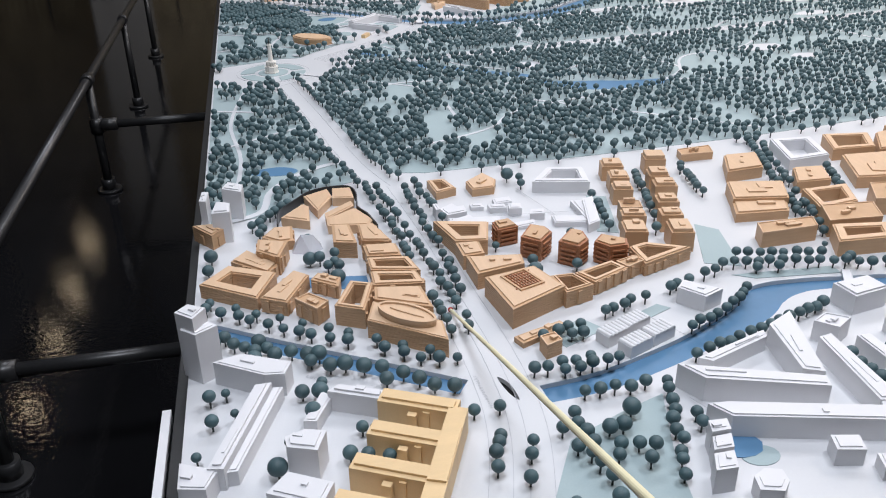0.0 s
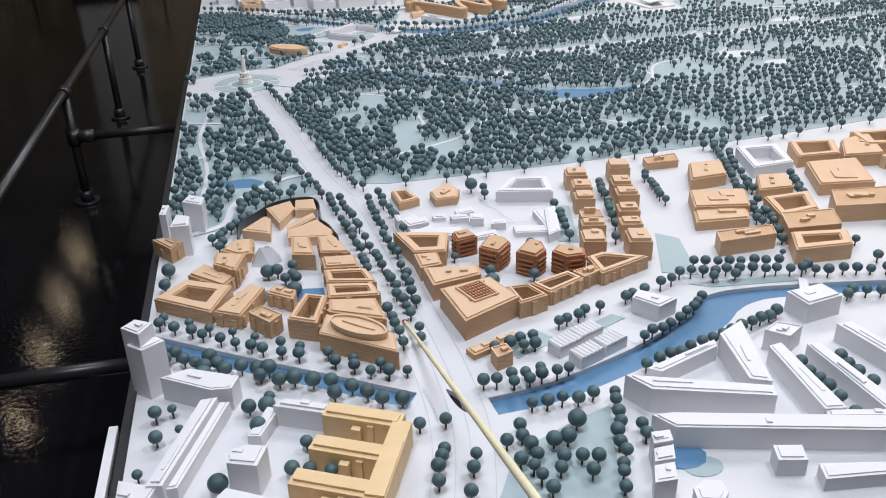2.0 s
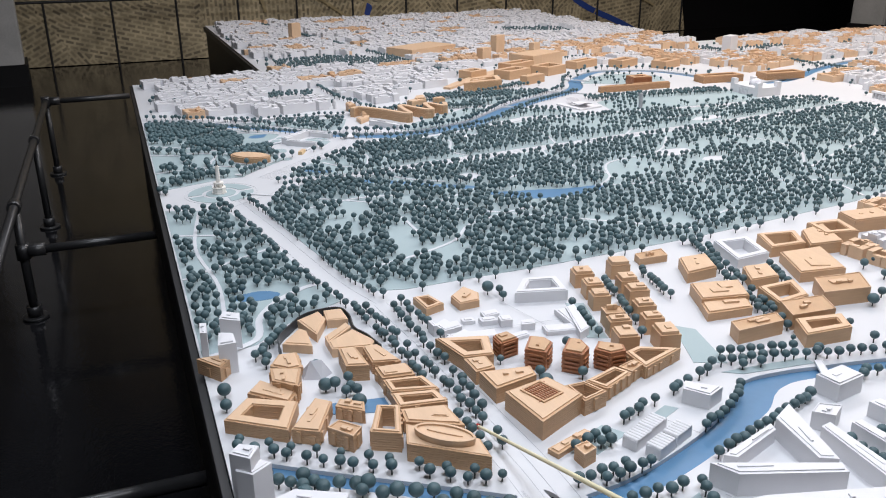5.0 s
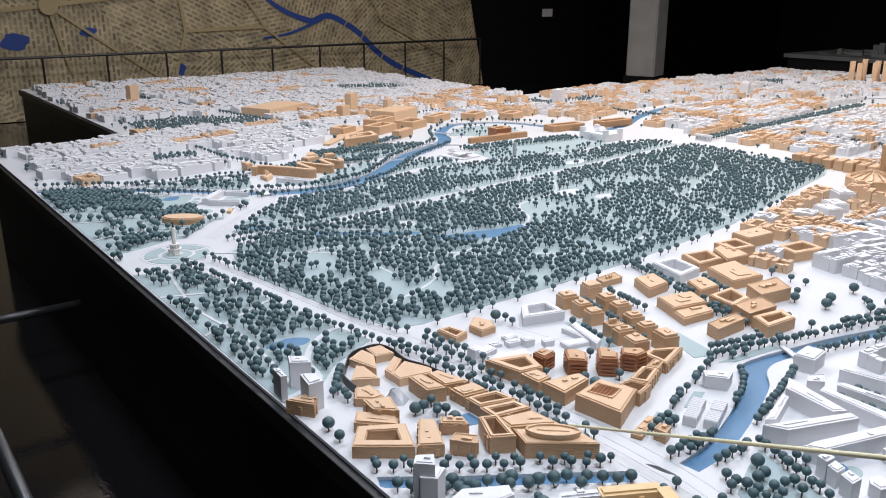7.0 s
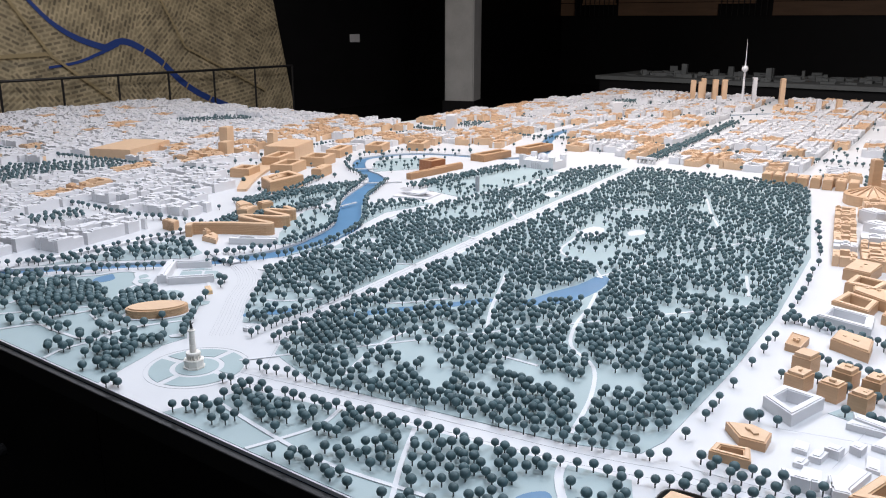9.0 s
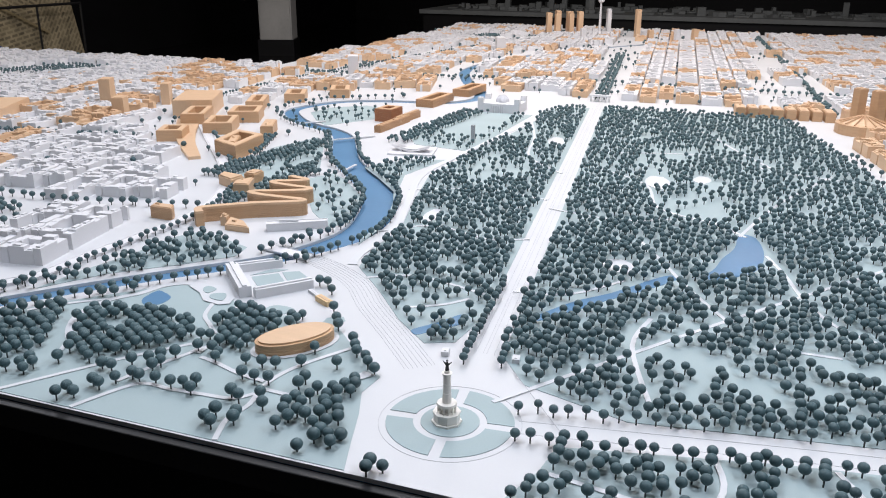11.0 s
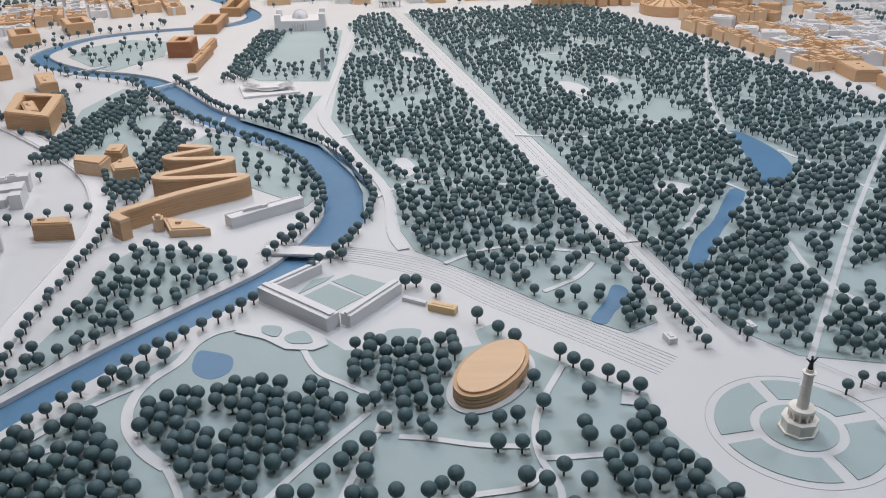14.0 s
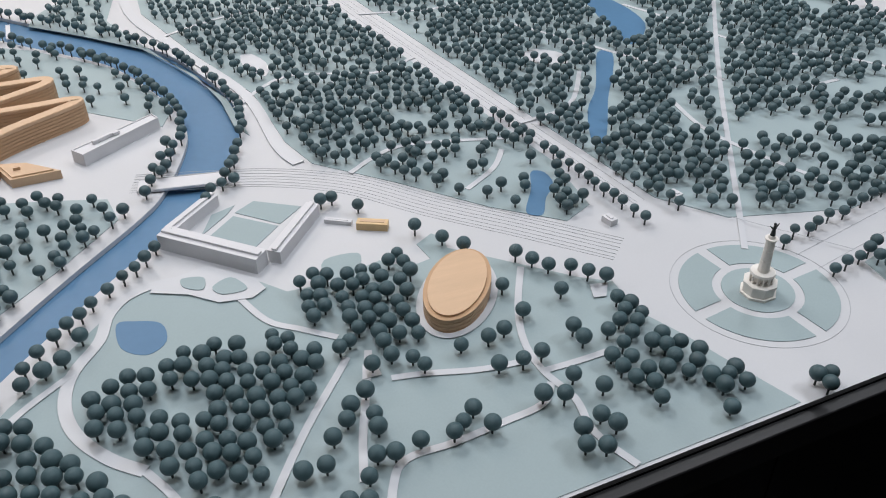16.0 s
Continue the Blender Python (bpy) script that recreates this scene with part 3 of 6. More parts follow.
PEAR = "pear-wood block with grooved storeys beside the tree-lined avenue"
for nm, h, c, pts in (
        ("corner_block", 0.0360, 0, [(-0.227, -1.419), (-0.183, -1.481), (-0.157, -1.449), (-0.168, -1.419)]),
        ("court_block", 0.0295, 0.026, [(-0.203, -1.690), (-0.092, -1.772), (-0.052, -1.675), (-0.147, -1.621)]),
        ("stepped_block", 0.0430, 0, [(-0.084, -1.538), (-0.021, -1.563), (-0.043, -1.635), (-0.089, -1.594)]),
        ("stepped_block", 0.0260, 0, [(-0.143, -1.597), (-0.109, -1.552), (-0.047, -1.632), (-0.069, -1.669)]),
        ("curved_block", 0.0220, 0, [(-0.076, -1.488), (-0.048, -1.441), (-0.007, -1.445), (-0.010, -1.519), (-0.041, -1.520)]),
        ("finger_block", 0.0310, 0, [(-0.086, -1.774), (-0.017, -1.677), (0.012, -1.704), (-0.037, -1.803)]),
        ("finger_block", 0.0360, 0, [(-0.022, -1.803), (0.005, -1.786), (0.040, -1.825), (0.016, -1.851)]),
        ("stepped_block", 0.0295, 0, [(0.014, -1.721), (0.030, -1.696), (0.073, -1.726), (0.065, -1.762)]),
        ("finger_block", 0.0420, 0.012, [(0.049, -1.855), (0.088, -1.767), (0.130, -1.787), (0.101, -1.884)]),
        ("avenue_block", 0.0300, 0, [(0.137, -1.494), (0.172, -1.493), (0.199, -1.589), (0.136, -1.573)]),
        ("avenue_block", 0.0280, 0, [(0.135, -1.594), (0.206, -1.601), (0.209, -1.656), (0.137, -1.646)]),
        ("avenue_block", 0.0300, 0.014, [(0.135, -1.657), (0.220, -1.671), (0.234, -1.736), (0.136, -1.711)]),
        ("avenue_block", 0.0280, 0.016, [(0.134, -1.714), (0.226, -1.735), (0.233, -1.787), (0.133, -1.771)]),
        ("avenue_block", 0.0320, 0, [(0.132, -1.785), (0.221, -1.803), (0.229, -1.887), (0.127, -1.833)]),
        ("office_slab", 0.0380, 0, [(0.079, -1.493), (0.117, -1.500), (0.123, -1.597), (0.074, -1.582)]),
        ("triangle_block", 0.0355, 0.022, [(0.304, -1.527), (0.424, -1.561), (0.399, -1.649), (0.330, -1.637)]),
        ("link_block", 0.0330, 0, [(0.329, -1.640), (0.380, -1.644), (0.378, -1.701), (0.331, -1.705)]),
        ("low_block", 0.0365, 0, [(0.335, -1.713), (0.448, -1.731), (0.443, -1.771), (0.339, -1.792)]),
        ("garden_block", 0.0355, 0.01, [(0.478, -1.832), (0.524, -1.832), (0.547, -1.885), (0.485, -1.903)]),
        ("garden_block", 0.0310, 0.013, [(0.531, -1.825), (0.621, -1.793), (0.642, -1.831), (0.557, -1.870)]),
        ("garden_block", 0.0295, 0, [(0.630, -1.798), (0.674, -1.783), (0.689, -1.807), (0.645, -1.827)]),
        ("garden_block", 0.0300, 0.016, [(0.683, -1.743), (0.722, -1.731), (0.809, -1.776), (0.684, -1.822)]),
        ("glass_front", 0.0110, 0, [(0.355, -1.990), (0.453, -1.957), (0.462, -1.975), (0.365, -2.015)]),
        ("cube_block", 0.0285, 0, [(0.391, -2.026), (0.421, -2.019), (0.426, -2.046), (0.394, -2.058)])):
    house(nm, PEAR, h, pts, M_WOOD, M_WOODLIT, c, group="pear-wood blocks by the canal", boxes=2, cap=0.0045, bays=nm in ("finger_block", "stepped_block", "avenue_block", "garden_block", "corner_block", "curved_block"))
RED = "red-stained wooden block with deep balcony slots"
for hb, pts in ((0.0425, [(0.428, -1.578), (0.468, -1.572), (0.478, -1.612), (0.429, -1.622)]), (0.0480, [(0.464, -1.675), (0.502, -1.621), (0.530, -1.640), (0.536, -1.670), (0.499, -1.709)]), (0.0515, [(0.532, -1.722), (0.577, -1.671), (0.599, -1.688), (0.596, -1.730), (0.566, -1.755)]), (0.0485, [(0.607, -1.735), (0.634, -1.705), (0.678, -1.739), (0.668, -1.767), (0.629, -1.767)])):
    ob = house("balcony_block", RED, hb, pts, M_RED, M_WOOD, group="red wooden blocks")
    lo = ccw([(x - ob.location.x, y - ob.location.y) for x, y in pts])
    for i in range(len(lo)):
        a, b = Vector(lo[i]), Vector(lo[(i + 1) % len(lo)])
        u = (b - a).normalized()
        for j in range(4):
            bm = bmesh.new()
            c = (a + b) / 2 + Vector((u.y, -u.x)) * 0.0012
            box(bm, c.x, c.y, 0.006 + j * 0.0098, (b - a).length * 0.7, 0.0045, 0.0035, math.degrees(math.atan2(u.y, u.x)))
            part("balcony", bm, M_RED, ob)

# the ship-shaped office on its podium
ship = house("ship_office", "pear-wood podium with a rounded ship-shaped top storey", 0.038, [(0.101, -1.914), (0.230, -2.011), (0.233, -1.949), (0.121, -1.849)], M_WOOD, M_WOODLIT, boxes=0, cap=0.002)


def leaf(cx, cy, ln, wd, ang, n=20, power=1.6):
    """A pointed oval."""
    out = []
    for k in range(n):
        a = 2 * math.pi * k / n
        x, y = math.cos(a) * ln / 2, math.copysign(abs(math.sin(a)) ** power, math.sin(a)) * wd / 2
        c, s = math.cos(radians(ang)), math.sin(radians(ang))
        out.append((cx + c * x - s * y, cy + s * x + c * y))
    return out


bm = bmesh.new()
hull = lambda d: [(x - ship.location.x, y - ship.location.y) for x, y in leaf(0.172, -1.925, 0.122 - d, 0.054 - d, -42.0, 32, 1.15)]
for i in range(3):
    prism(bm, hull(0.0015 * (2 - i)), 0.0382 + i * 0.0038, 0.0420 + i * 0.0038)
prism(bm, hull(0.0), 0.0496, 0.0535, hull(0.010))
prism(bm, hull(0.050), 0.0494, 0.0520)
part("upper_storey", bm, M_WOODLIT, ship)
# the museum block with a glazed roof grid
mus = house("grid_roof_block", "large pear-wood block with a slatted rooflight", 0.043, [(0.346, -1.820), (0.365, -1.950), (0.487, -1.890), (0.454, -1.797)], M_WOOD, M_WOODLIT, boxes=0, cap=0.004)
bm = bmesh.new()
for i in range(7):
    box(bm, 0.0 + (i - 3) * 0.007, 0.012, 0.0435, 0.0014, 0.055, 0.0045, 20)
for i in range(6):
    box(bm, 0.0, 0.012 + (i - 2.5) * 0.010, 0.0435, 0.05, 0.0014, 0.0045, 20)
part("rooflight_slats", bm, M_RED, mus)
bm = bmesh.new()
prism(bm, quad(0, 0.012, 0.058, 0.066, 20), 0.0428, 0.0485, quad(0, 0.012, 0.050, 0.058, 20))
part("rooflight_curb", bm, M_WOOD, mus)

# the embassy ring: wedge blocks inside one dark curved wall
ring_c = (0.06, -1.415)
for nm, pts in (("embassy_block", [(-0.030, -1.392), (0.024, -1.326), (0.038, -1.343), (0.034, -1.428)]), ("embassy_block", [(0.030, -1.278), (0.090, -1.246), (0.098, -1.296), (0.057, -1.375)]), ("embassy_block", [(0.104, -1.246), (0.148, -1.250), (0.150, -1.317), (0.098, -1.307)]), ("embassy_block", [(0.072, -1.392), (0.139, -1.335), (0.144, -1.364), (0.072, -1.428)]), ("embassy_block", [(0.073, -1.425), (0.144, -1.378), (0.178, -1.455), (0.163, -1.480), (0.072, -1.463)])):
    house(nm, "pale wooden wedge-shaped block inside the curved dark wall", 0.022, pts, M_WOODLIT, M_WOODLIT, floors=False, cap=0.003, boxes=0, group="embassy blocks")
line = smooth_line([(-0.040, -1.432), (-0.037, -1.378), (-0.024, -1.342), (0.004, -1.305), (0.044, -1.258), (0.091, -1.240), (0.144, -1.246), (0.158, -1.298), (0.151, -1.371), (0.169, -1.422), (0.183, -1.489)], 6)
bm = bmesh.new()
prism(bm, band(line, 0.0025), 0.0, 0.0255)
bmesh.ops.recalc_face_normals(bm, faces=bm.faces)
tagged(part("curved_wall", bm, M_COPPER, None), "thin dark curved wall round the embassy blocks", "wall")
# clear acrylic pavilion
pav = empty("acrylic_pavilion", 0.02, -1.52, 0, "frosted acrylic folded pavilion in the court", "model building")
bm = bmesh.new()
foot_ = [bm.verts.new((x, y, 0.0002)) for x, y in ((-0.034, -0.022), (0.006, -0.034), (0.034, -0.014), (0.030, 0.022), (-0.006, 0.030), (-0.032, 0.016))]
peak_ = [bm.verts.new(p) for p in ((-0.012, -0.004, 0.036), (0.014, 0.002, 0.030))]
for a_, b_, c_ in ((0, 1, 0), (1, 2, 1), (2, 3, 1), (3, 4, 1), (4, 5, 0), (5, 0, 0)):
    bm.faces.new((foot_[a_], foot_[b_], peak_[c_]))
bm.faces.new((foot_[1], peak_[1], peak_[0]))
bm.faces.new((foot_[4], peak_[0], peak_[1]))
bm.faces.new(foot_[::-1])
part("shell", bm, M_GLASS, pav)

# villas and embassies along the park
VILLA = "pear-wood villa block with a set-back roof storey"
for x, y, w, d, h in ((0.825, -1.305, 0.055, 0.05, 0.04), (0.81, -1.385, 0.048, 0.05, 0.042), (0.79, -1.455, 0.048, 0.045, 0.04), (0.765, -1.56, 0.05, 0.04, 0.04), (0.75, -1.61, 0.055, 0.035, 0.042), (0.72, -1.685, 0.05, 0.055, 0.046),
                      (0.95, -1.29, 0.055, 0.05, 0.042), (0.912, -1.395, 0.05, 0.05, 0.04), (0.897, -1.465, 0.055, 0.045, 0.042), (0.862, -1.55, 0.05, 0.045, 0.04), (0.835, -1.625, 0.05, 0.04, 0.042), (0.815, -1.71, 0.05, 0.06, 0.046)):
    house("villa_block", VILLA, h, quad(x, y, w, d, -13), M_WOOD, M_WOODLIT, cap=0.010, boxes=1, group="villa blocks", floors=False)
for nm, h, c, pts in (
        ("villa", 0.0200, 0.014, [(0.345, -1.251), (0.390, -1.251), (0.407, -1.317), (0.352, -1.336)]), ("villa", 0.0200, 0, [(0.440, -1.283), (0.496, -1.235), (0.518, -1.288), (0.501, -1.334), (0.444, -1.338)]),
        ("embassy", 0.0200, 0, [(1.061, -1.207), (1.161, -1.199), (1.146, -1.251), (1.052, -1.250)]),
        ("embassy", 0.0300, 0, [(1.146, -1.305), (1.239, -1.307), (1.203, -1.404), (1.097, -1.413)]),
        ("embassy", 0.0320, 0.0, [(1.058, -1.477), (1.193, -1.506), (1.152, -1.600), (1.021, -1.575)]),
        ("embassy", 0.0220, 0, [(1.023, -1.566), (1.150, -1.593), (1.124, -1.647), (0.995, -1.635)]),
        ("embassy", 0.0360, 0.0, [(0.997, -1.717), (1.134, -1.717), (1.118, -1.761), (0.981, -1.766)]),
        ("embassy", 0.0300, 0, [(1.272, -1.429), (1.352, -1.437), (1.318, -1.523), (1.226, -1.519)]),
        ("embassy", 0.0320, 0.02, [(1.210, -1.564), (1.333, -1.559), (1.295, -1.656), (1.187, -1.672)]),
        ("embassy", 0.0400, 0, [(1.184, -1.673), (1.310, -1.686), (1.279, -1.762), (1.152, -1.753)]),
        ("embassy", 0.0360, 0.022, [(1.152, -1.762), (1.278, -1.781), (1.245, -1.848), (1.114, -1.841)]),
        ("embassy", 0.0320, 0.02, [(1.495, -1.228), (1.625, -1.248), (1.574, -1.350), (1.449, -1.344)]),
        ("embassy", 0.0300, 0, [(1.449, -1.380), (1.594, -1.388), (1.532, -1.548), (1.388, -1.528)]),
        ("embassy", 0.0420, 0, [(1.372, -1.592), (1.516, -1.608), (1.462, -1.698), (1.324, -1.678)]),
        ("embassy", 0.0340, 0, [(1.638, -1.263), (1.745, -1.239), (1.682, -1.389), (1.566, -1.377)]),
        ("ministry", 0.0274, 0.022, [(1.716, -1.259), (1.839, -1.269), (1.808, -1.381), (1.695, -1.361)]), ("ministry", 0.0274, 0, [(1.889, -1.217), (2.043, -1.229), (2.023, -1.32), (1.869, -1.309)]), ("ministry", 0.0243, 0.025, [(1.885, -1.416), (2.038, -1.437), (2.007, -1.549), (1.855, -1.518)])):
    if nm == "ministry":
        h, pts = h * 1.45, [(x - 0.02, y + 0.036) for x, y in pts]
    house(nm, "pear-wood block with a flat roof along the park edge", h, pts, M_WOOD, M_WOODLIT, c, group="embassy row", boxes=2, floors=False)

# white blocks
WHITE = "plain white card block with a flat roof"
for nm, h, c, pts in (
        ("card_tower", 0.125, 0, [(-0.220, -1.954), (-0.200, -1.931), (-0.170, -1.950), (-0.190, -1.982)]), ("card_tower", 0.098, 0, [(-0.214, -1.967), (-0.197, -1.918), (-0.154, -1.966), (-0.189, -1.989)]),
        ("card_slab", 0.0445, 0, [(-0.168, -1.994), (-0.122, -1.978), (-0.040, -2.022), (-0.053, -2.054), (-0.086, -2.050)]), ("card_slab", 0.040, 0, [(-0.101, -2.067), (-0.075, -2.067), (-0.148, -2.257), (-0.171, -2.252)]), ("card_slab", 0.026, 0, [(-0.074, -2.062), (-0.058, -2.064), (-0.13, -2.25), (-0.148, -2.25)]), ("card_slab", 0.035, 0, [(-0.21, -2.225), (-0.156, -2.252), (-0.172, -2.288), (-0.21, -2.278)]),
        ("card_slab", 0.038, 0, [(0.01, -2.109), (0.091, -2.15), (0.101, -2.129), (0.03, -2.094)]), ("card_slab", 0.0255, 0, [(-0.032, -2.159), (0.002, -2.091), (0.018, -2.105), (-0.012, -2.164)]),
        ("card_cube", 0.0555, 0, [(-0.061, -2.227), (-0.031, -2.216), (-0.001, -2.227), (-0.017, -2.267), (-0.059, -2.250)]), ("card_cube", 0.038, 0, [(-0.092, -2.317), (-0.021, -2.358), (-0, -2.317), (-0.061, -2.281)]),
        ("card_block", 0.0342, 0, [(0.699, -1.933), (0.724, -1.908), (0.78, -1.959), (0.734, -1.979)]), ("card_cube", 0.038, 0, [(0.872, -2.109), (0.908, -2.089), (0.944, -2.114), (0.903, -2.139)]),
        ("card_wedge", 0.046, 0, [(0.574, -2.181), (0.599, -2.228), (0.779, -2.293), (0.787, -2.267), (0.614, -2.197)]), ("card_wedge", 0.044, 0, [(0.786, -2.106), (0.845, -2.075), (0.795, -2.255), (0.764, -2.239)]),
        ("card_wedge", 0.0304, 0, [(0.627, -2.153), (0.779, -2.102), (0.774, -2.122), (0.647, -2.168)]),
        ("card_row", 0.0405, 0, [(0.574, -2.282), (0.606, -2.284), (1.22, -2.458), (1.22, -2.494), (0.596, -2.318)]), ("card_row", 0.038, 0, [(0.852, -2.155), (0.878, -2.15), (0.872, -2.337), (0.837, -2.332)]),
        ("card_row", 0.0342, 0, [(0.922, -2.161), (0.947, -2.161), (0.962, -2.359), (0.932, -2.359)]), ("card_row", 0.0342, 0, [(0.831, -2.349), (1.013, -2.399), (1.013, -2.374), (0.841, -2.329)]),
        ("card_row", 0.0342, 0, [(1.013, -2.116), (1.043, -2.116), (1.094, -2.349), (1.064, -2.359)]), ("card_block", 0.0418, 0, [(0.986, -2.001), (1.067, -1.99), (1.077, -2.041), (0.996, -2.056)]),
        ("card_block", 0.046, 0, [(0.551, -2.325), (0.580, -2.327), (0.574, -2.350), (0.544, -2.350)]), ("card_block", 0.040, 0, [(0.543, -2.353), (0.574, -2.352), (0.563, -2.380), (0.532, -2.380)]), ("card_block", 0.044, 0, [(0.525, -2.391), (0.556, -2.391), (0.544, -2.424), (0.511, -2.423)]), ("card_block", 0.030, 0, [(0.565, -2.431), (0.587, -2.420), (0.610, -2.428), (0.607, -2.451), (0.590, -2.467), (0.559, -2.457)]), ("card_cube", 0.03, 0, [(0.719, -2.379), (0.76, -2.389), (0.75, -2.42), (0.709, -2.41)]),
        ("card_slab", 0.0228, 0, [(0.766, -2.423), (0.908, -2.454), (0.908, -2.474), (0.756, -2.454)]),
        ("card_museum", 0.030, 0.020, [(0.596, -1.349), (0.661, -1.267), (0.752, -1.287), (0.735, -1.386)]),
        ("card_museum", 0.018, 0, [(0.55, -1.48), (0.58, -1.485), (0.575, -1.51), (0.54, -1.505)]), ("card_museum", 0.012, 0, [(0.59, -1.515), (0.67, -1.535), (0.665, -1.57), (0.585, -1.555)]),
        ("card_museum", 0.015, 0, [(0.66, -1.45), (0.69, -1.455), (0.69, -1.56), (0.66, -1.555)]), ("card_house", 0.075, 0, [(-0.18, -1.45), (-0.14, -1.45), (-0.14, -1.4), (-0.17, -1.385)]),
        ("card_house", 0.075, 0, [(-0.16, -1.31), (-0.115, -1.34), (-0.11, -1.295), (-0.145, -1.27)]), ("card_house", 0.07, 0, [(-0.21, -1.36), (-0.195, -1.365), (-0.19, -1.31), (-0.205, -1.305)]),
        ("card_court", 0.030, 0.022, [(1.334, -1.223), (1.454, -1.230), (1.421, -1.367), (1.295, -1.381)]), ("card_museum", 0.012, 0, [(0.335, -1.418), (0.380, -1.388), (0.390, -1.419), (0.345, -1.454)]), ("card_museum", 0.016, 0, [(0.342, -1.494), (0.402, -1.471), (0.411, -1.499), (0.348, -1.527)]), ("card_museum", 0.008, 0, [(0.490, -1.524), (0.547, -1.516), (0.543, -1.541), (0.486, -1.551)]), ("card_museum", 0.022, 0, [(0.685, -1.463), (0.715, -1.453), (0.681, -1.588), (0.647, -1.605)]), ("card_museum", 0.010, 0, [(0.482, -1.382), (0.526, -1.379), (0.525, -1.407), (0.480, -1.413)]), ("card_museum", 0.014, 0, [(0.46, -1.42), (0.50, -1.425), (0.50, -1.45), (0.46, -1.445)]), ("card_museum", 0.02, 0, [(0.505, -1.44), (0.535, -1.445), (0.53, -1.475), (0.50, -1.47)]), ("card_museum", 0.01, 0, [(0.42, -1.40), (0.45, -1.40), (0.45, -1.425), (0.42, -1.42)]), ("card_museum", 0.03, 0, [(0.325, -1.42), (0.335, -1.42), (0.337, -1.455), (0.327, -1.455)]), ("card_house", 0.02, 0, [(0.34, -1.43), (0.4, -1.425), (0.4, -1.46), (0.35, -1.47)]), ("card_house", 0.016, 0, [(0.35, -1.48), (0.47, -1.495), (0.46, -1.54), (0.36, -1.52)])):
    house(nm, WHITE, h, pts, M_WHITE, M_WHITE, c, floors=False, cap=0.0035, boxes=1 if h > 0.03 else 0, group="white card blocks")
# ribbed white archive
arch = empty("ribbed_archive", 0.575, -2.045, 0, "white card archive with rows of curved shed roofs", "model building")
for k, (x, y) in enumerate(((-0.045, 0.02), (0.005, 0.045), (-0.02, -0.02), (0.035, 0.005))):
    bm = bmesh.new()
    box(bm, x, y, 0, 0.055, 0.032, 0.022, 24)
    part("shed", bm, M_WHITE, arch)
    for i in range(6):
        c, s = math.cos(radians(24)), math.sin(radians(24))
        f = (i - 2.5) * 0.009
        bm = bmesh.new()
        rod(bm, (x + c * f + s * 0.016, y + s * f - c * 0.016, 0.022), (x + c * f - s * 0.016, y + s * f + c * 0.016, 0.022), 0.0042, seg=10)
        part("roof_vault", bm, M_WHITE, arch)
# lime-wood comb building
comb = empty("comb_building", 0.14, -2.3, 0, "yellow lime-wood comb-shaped block with open courts", "model building")
for nm, x, y, w, d, hh, a in (("spine", 0.018, -0.003, 0.030, 0.213, 0.0445, -23.8), ("wing", 0.006, 0.129, 0.125, 0.034, 0.0415, -28), ("wing", -0.021, 0.055, 0.125, 0.034, 0.0415, -28), ("wing", -0.055, -0.012, 0.125, 0.034, 0.0415, -28), ("wing", -0.088, -0.079, 0.125, 0.034, 0.0415, -28)):
    bm = bmesh.new()
    box(bm, x, y, 0, w, d, hh, a)
    box(bm, x, y, hh, w * 0.92, d * 0.55, 0.004, a)
    if nm == "wing":
        box(bm, x + 0.008, y - d * 0.62, 0, 0.010, 0.012, hh * 0.85, a)
        box(bm, x - 0.015, y - d * 0.60, 0, 0.014, 0.010, hh * 0.8, a)
    part(nm, bm, M_YELLOW, comb)

# ---- the column on the circle ----
col = empty("victory_column", 0.0, 0.0, 0.0013, "cream stone column with a pillared base and a dark winged figure", "column")
bm = bmesh.new()
for r, z0, z1, sg in ((0.024, 0, 0.004, 4), (0.021, 0.004, 0.020, 4), (0.0225, 0.020, 0.023, 4)):
    prism(bm, disc(0, 0, r * 1.2, 8, 22.5, 382.5)[:8], z0, z1)
part("plinth", bm, M_CREAM, col)
bm = bmesh.new()
bmesh.ops.create_cone(bm, cap_ends=True, segments=20, radius1=0.0105, radius2=0.0105, depth=0.016, matrix=Matrix.Translation((0, 0, 0.031)))
part("drum", bm, M_CREAM, col)
for k in range(12):
    bm = bmesh.new()
    a = radians(30 * k)
    rod(bm, (0.0165 * math.cos(a), 0.0165 * math.sin(a), 0.023), (0.0165 * math.cos(a), 0.0165 * math.sin(a), 0.038), 0.0016, seg=8)
    part("pillar", bm, M_CREAM, col)
bm = bmesh.new()
bmesh.ops.create_cone(bm, cap_ends=True, segments=24, radius1=0.0195, radius2=0.0185, depth=0.004, matrix=Matrix.Translation((0, 0, 0.040)))
part("entablature", bm, M_CREAM, col)
bm = bmesh.new()
for z0, z1, r0, r1 in ((0.042, 0.062, 0.0088, 0.0082), (0.0625, 0.081, 0.0080, 0.0076), (0.0815, 0.100, 0.0074, 0.0070), (0.100, 0.103, 0.009, 0.010), (0.103, 0.108, 0.0055, 0.005)):
    bmesh.ops.create_cone(bm, cap_ends=True, segments=20, radius1=r0, radius2=r1, depth=z1 - z0, matrix=Matrix.Translation((0, 0, (z0 + z1) / 2)))
part("shaft", bm, M_CREAM, col)
bm = bmesh.new()
rod(bm, (0, 0, 0.108), (0, 0, 0.126), 0.0042, 0.0014, 10)
bmesh.ops.create_icosphere(bm, subdivisions=2, radius=0.0022, matrix=Matrix.Translation((0, 0, 0.1275)))
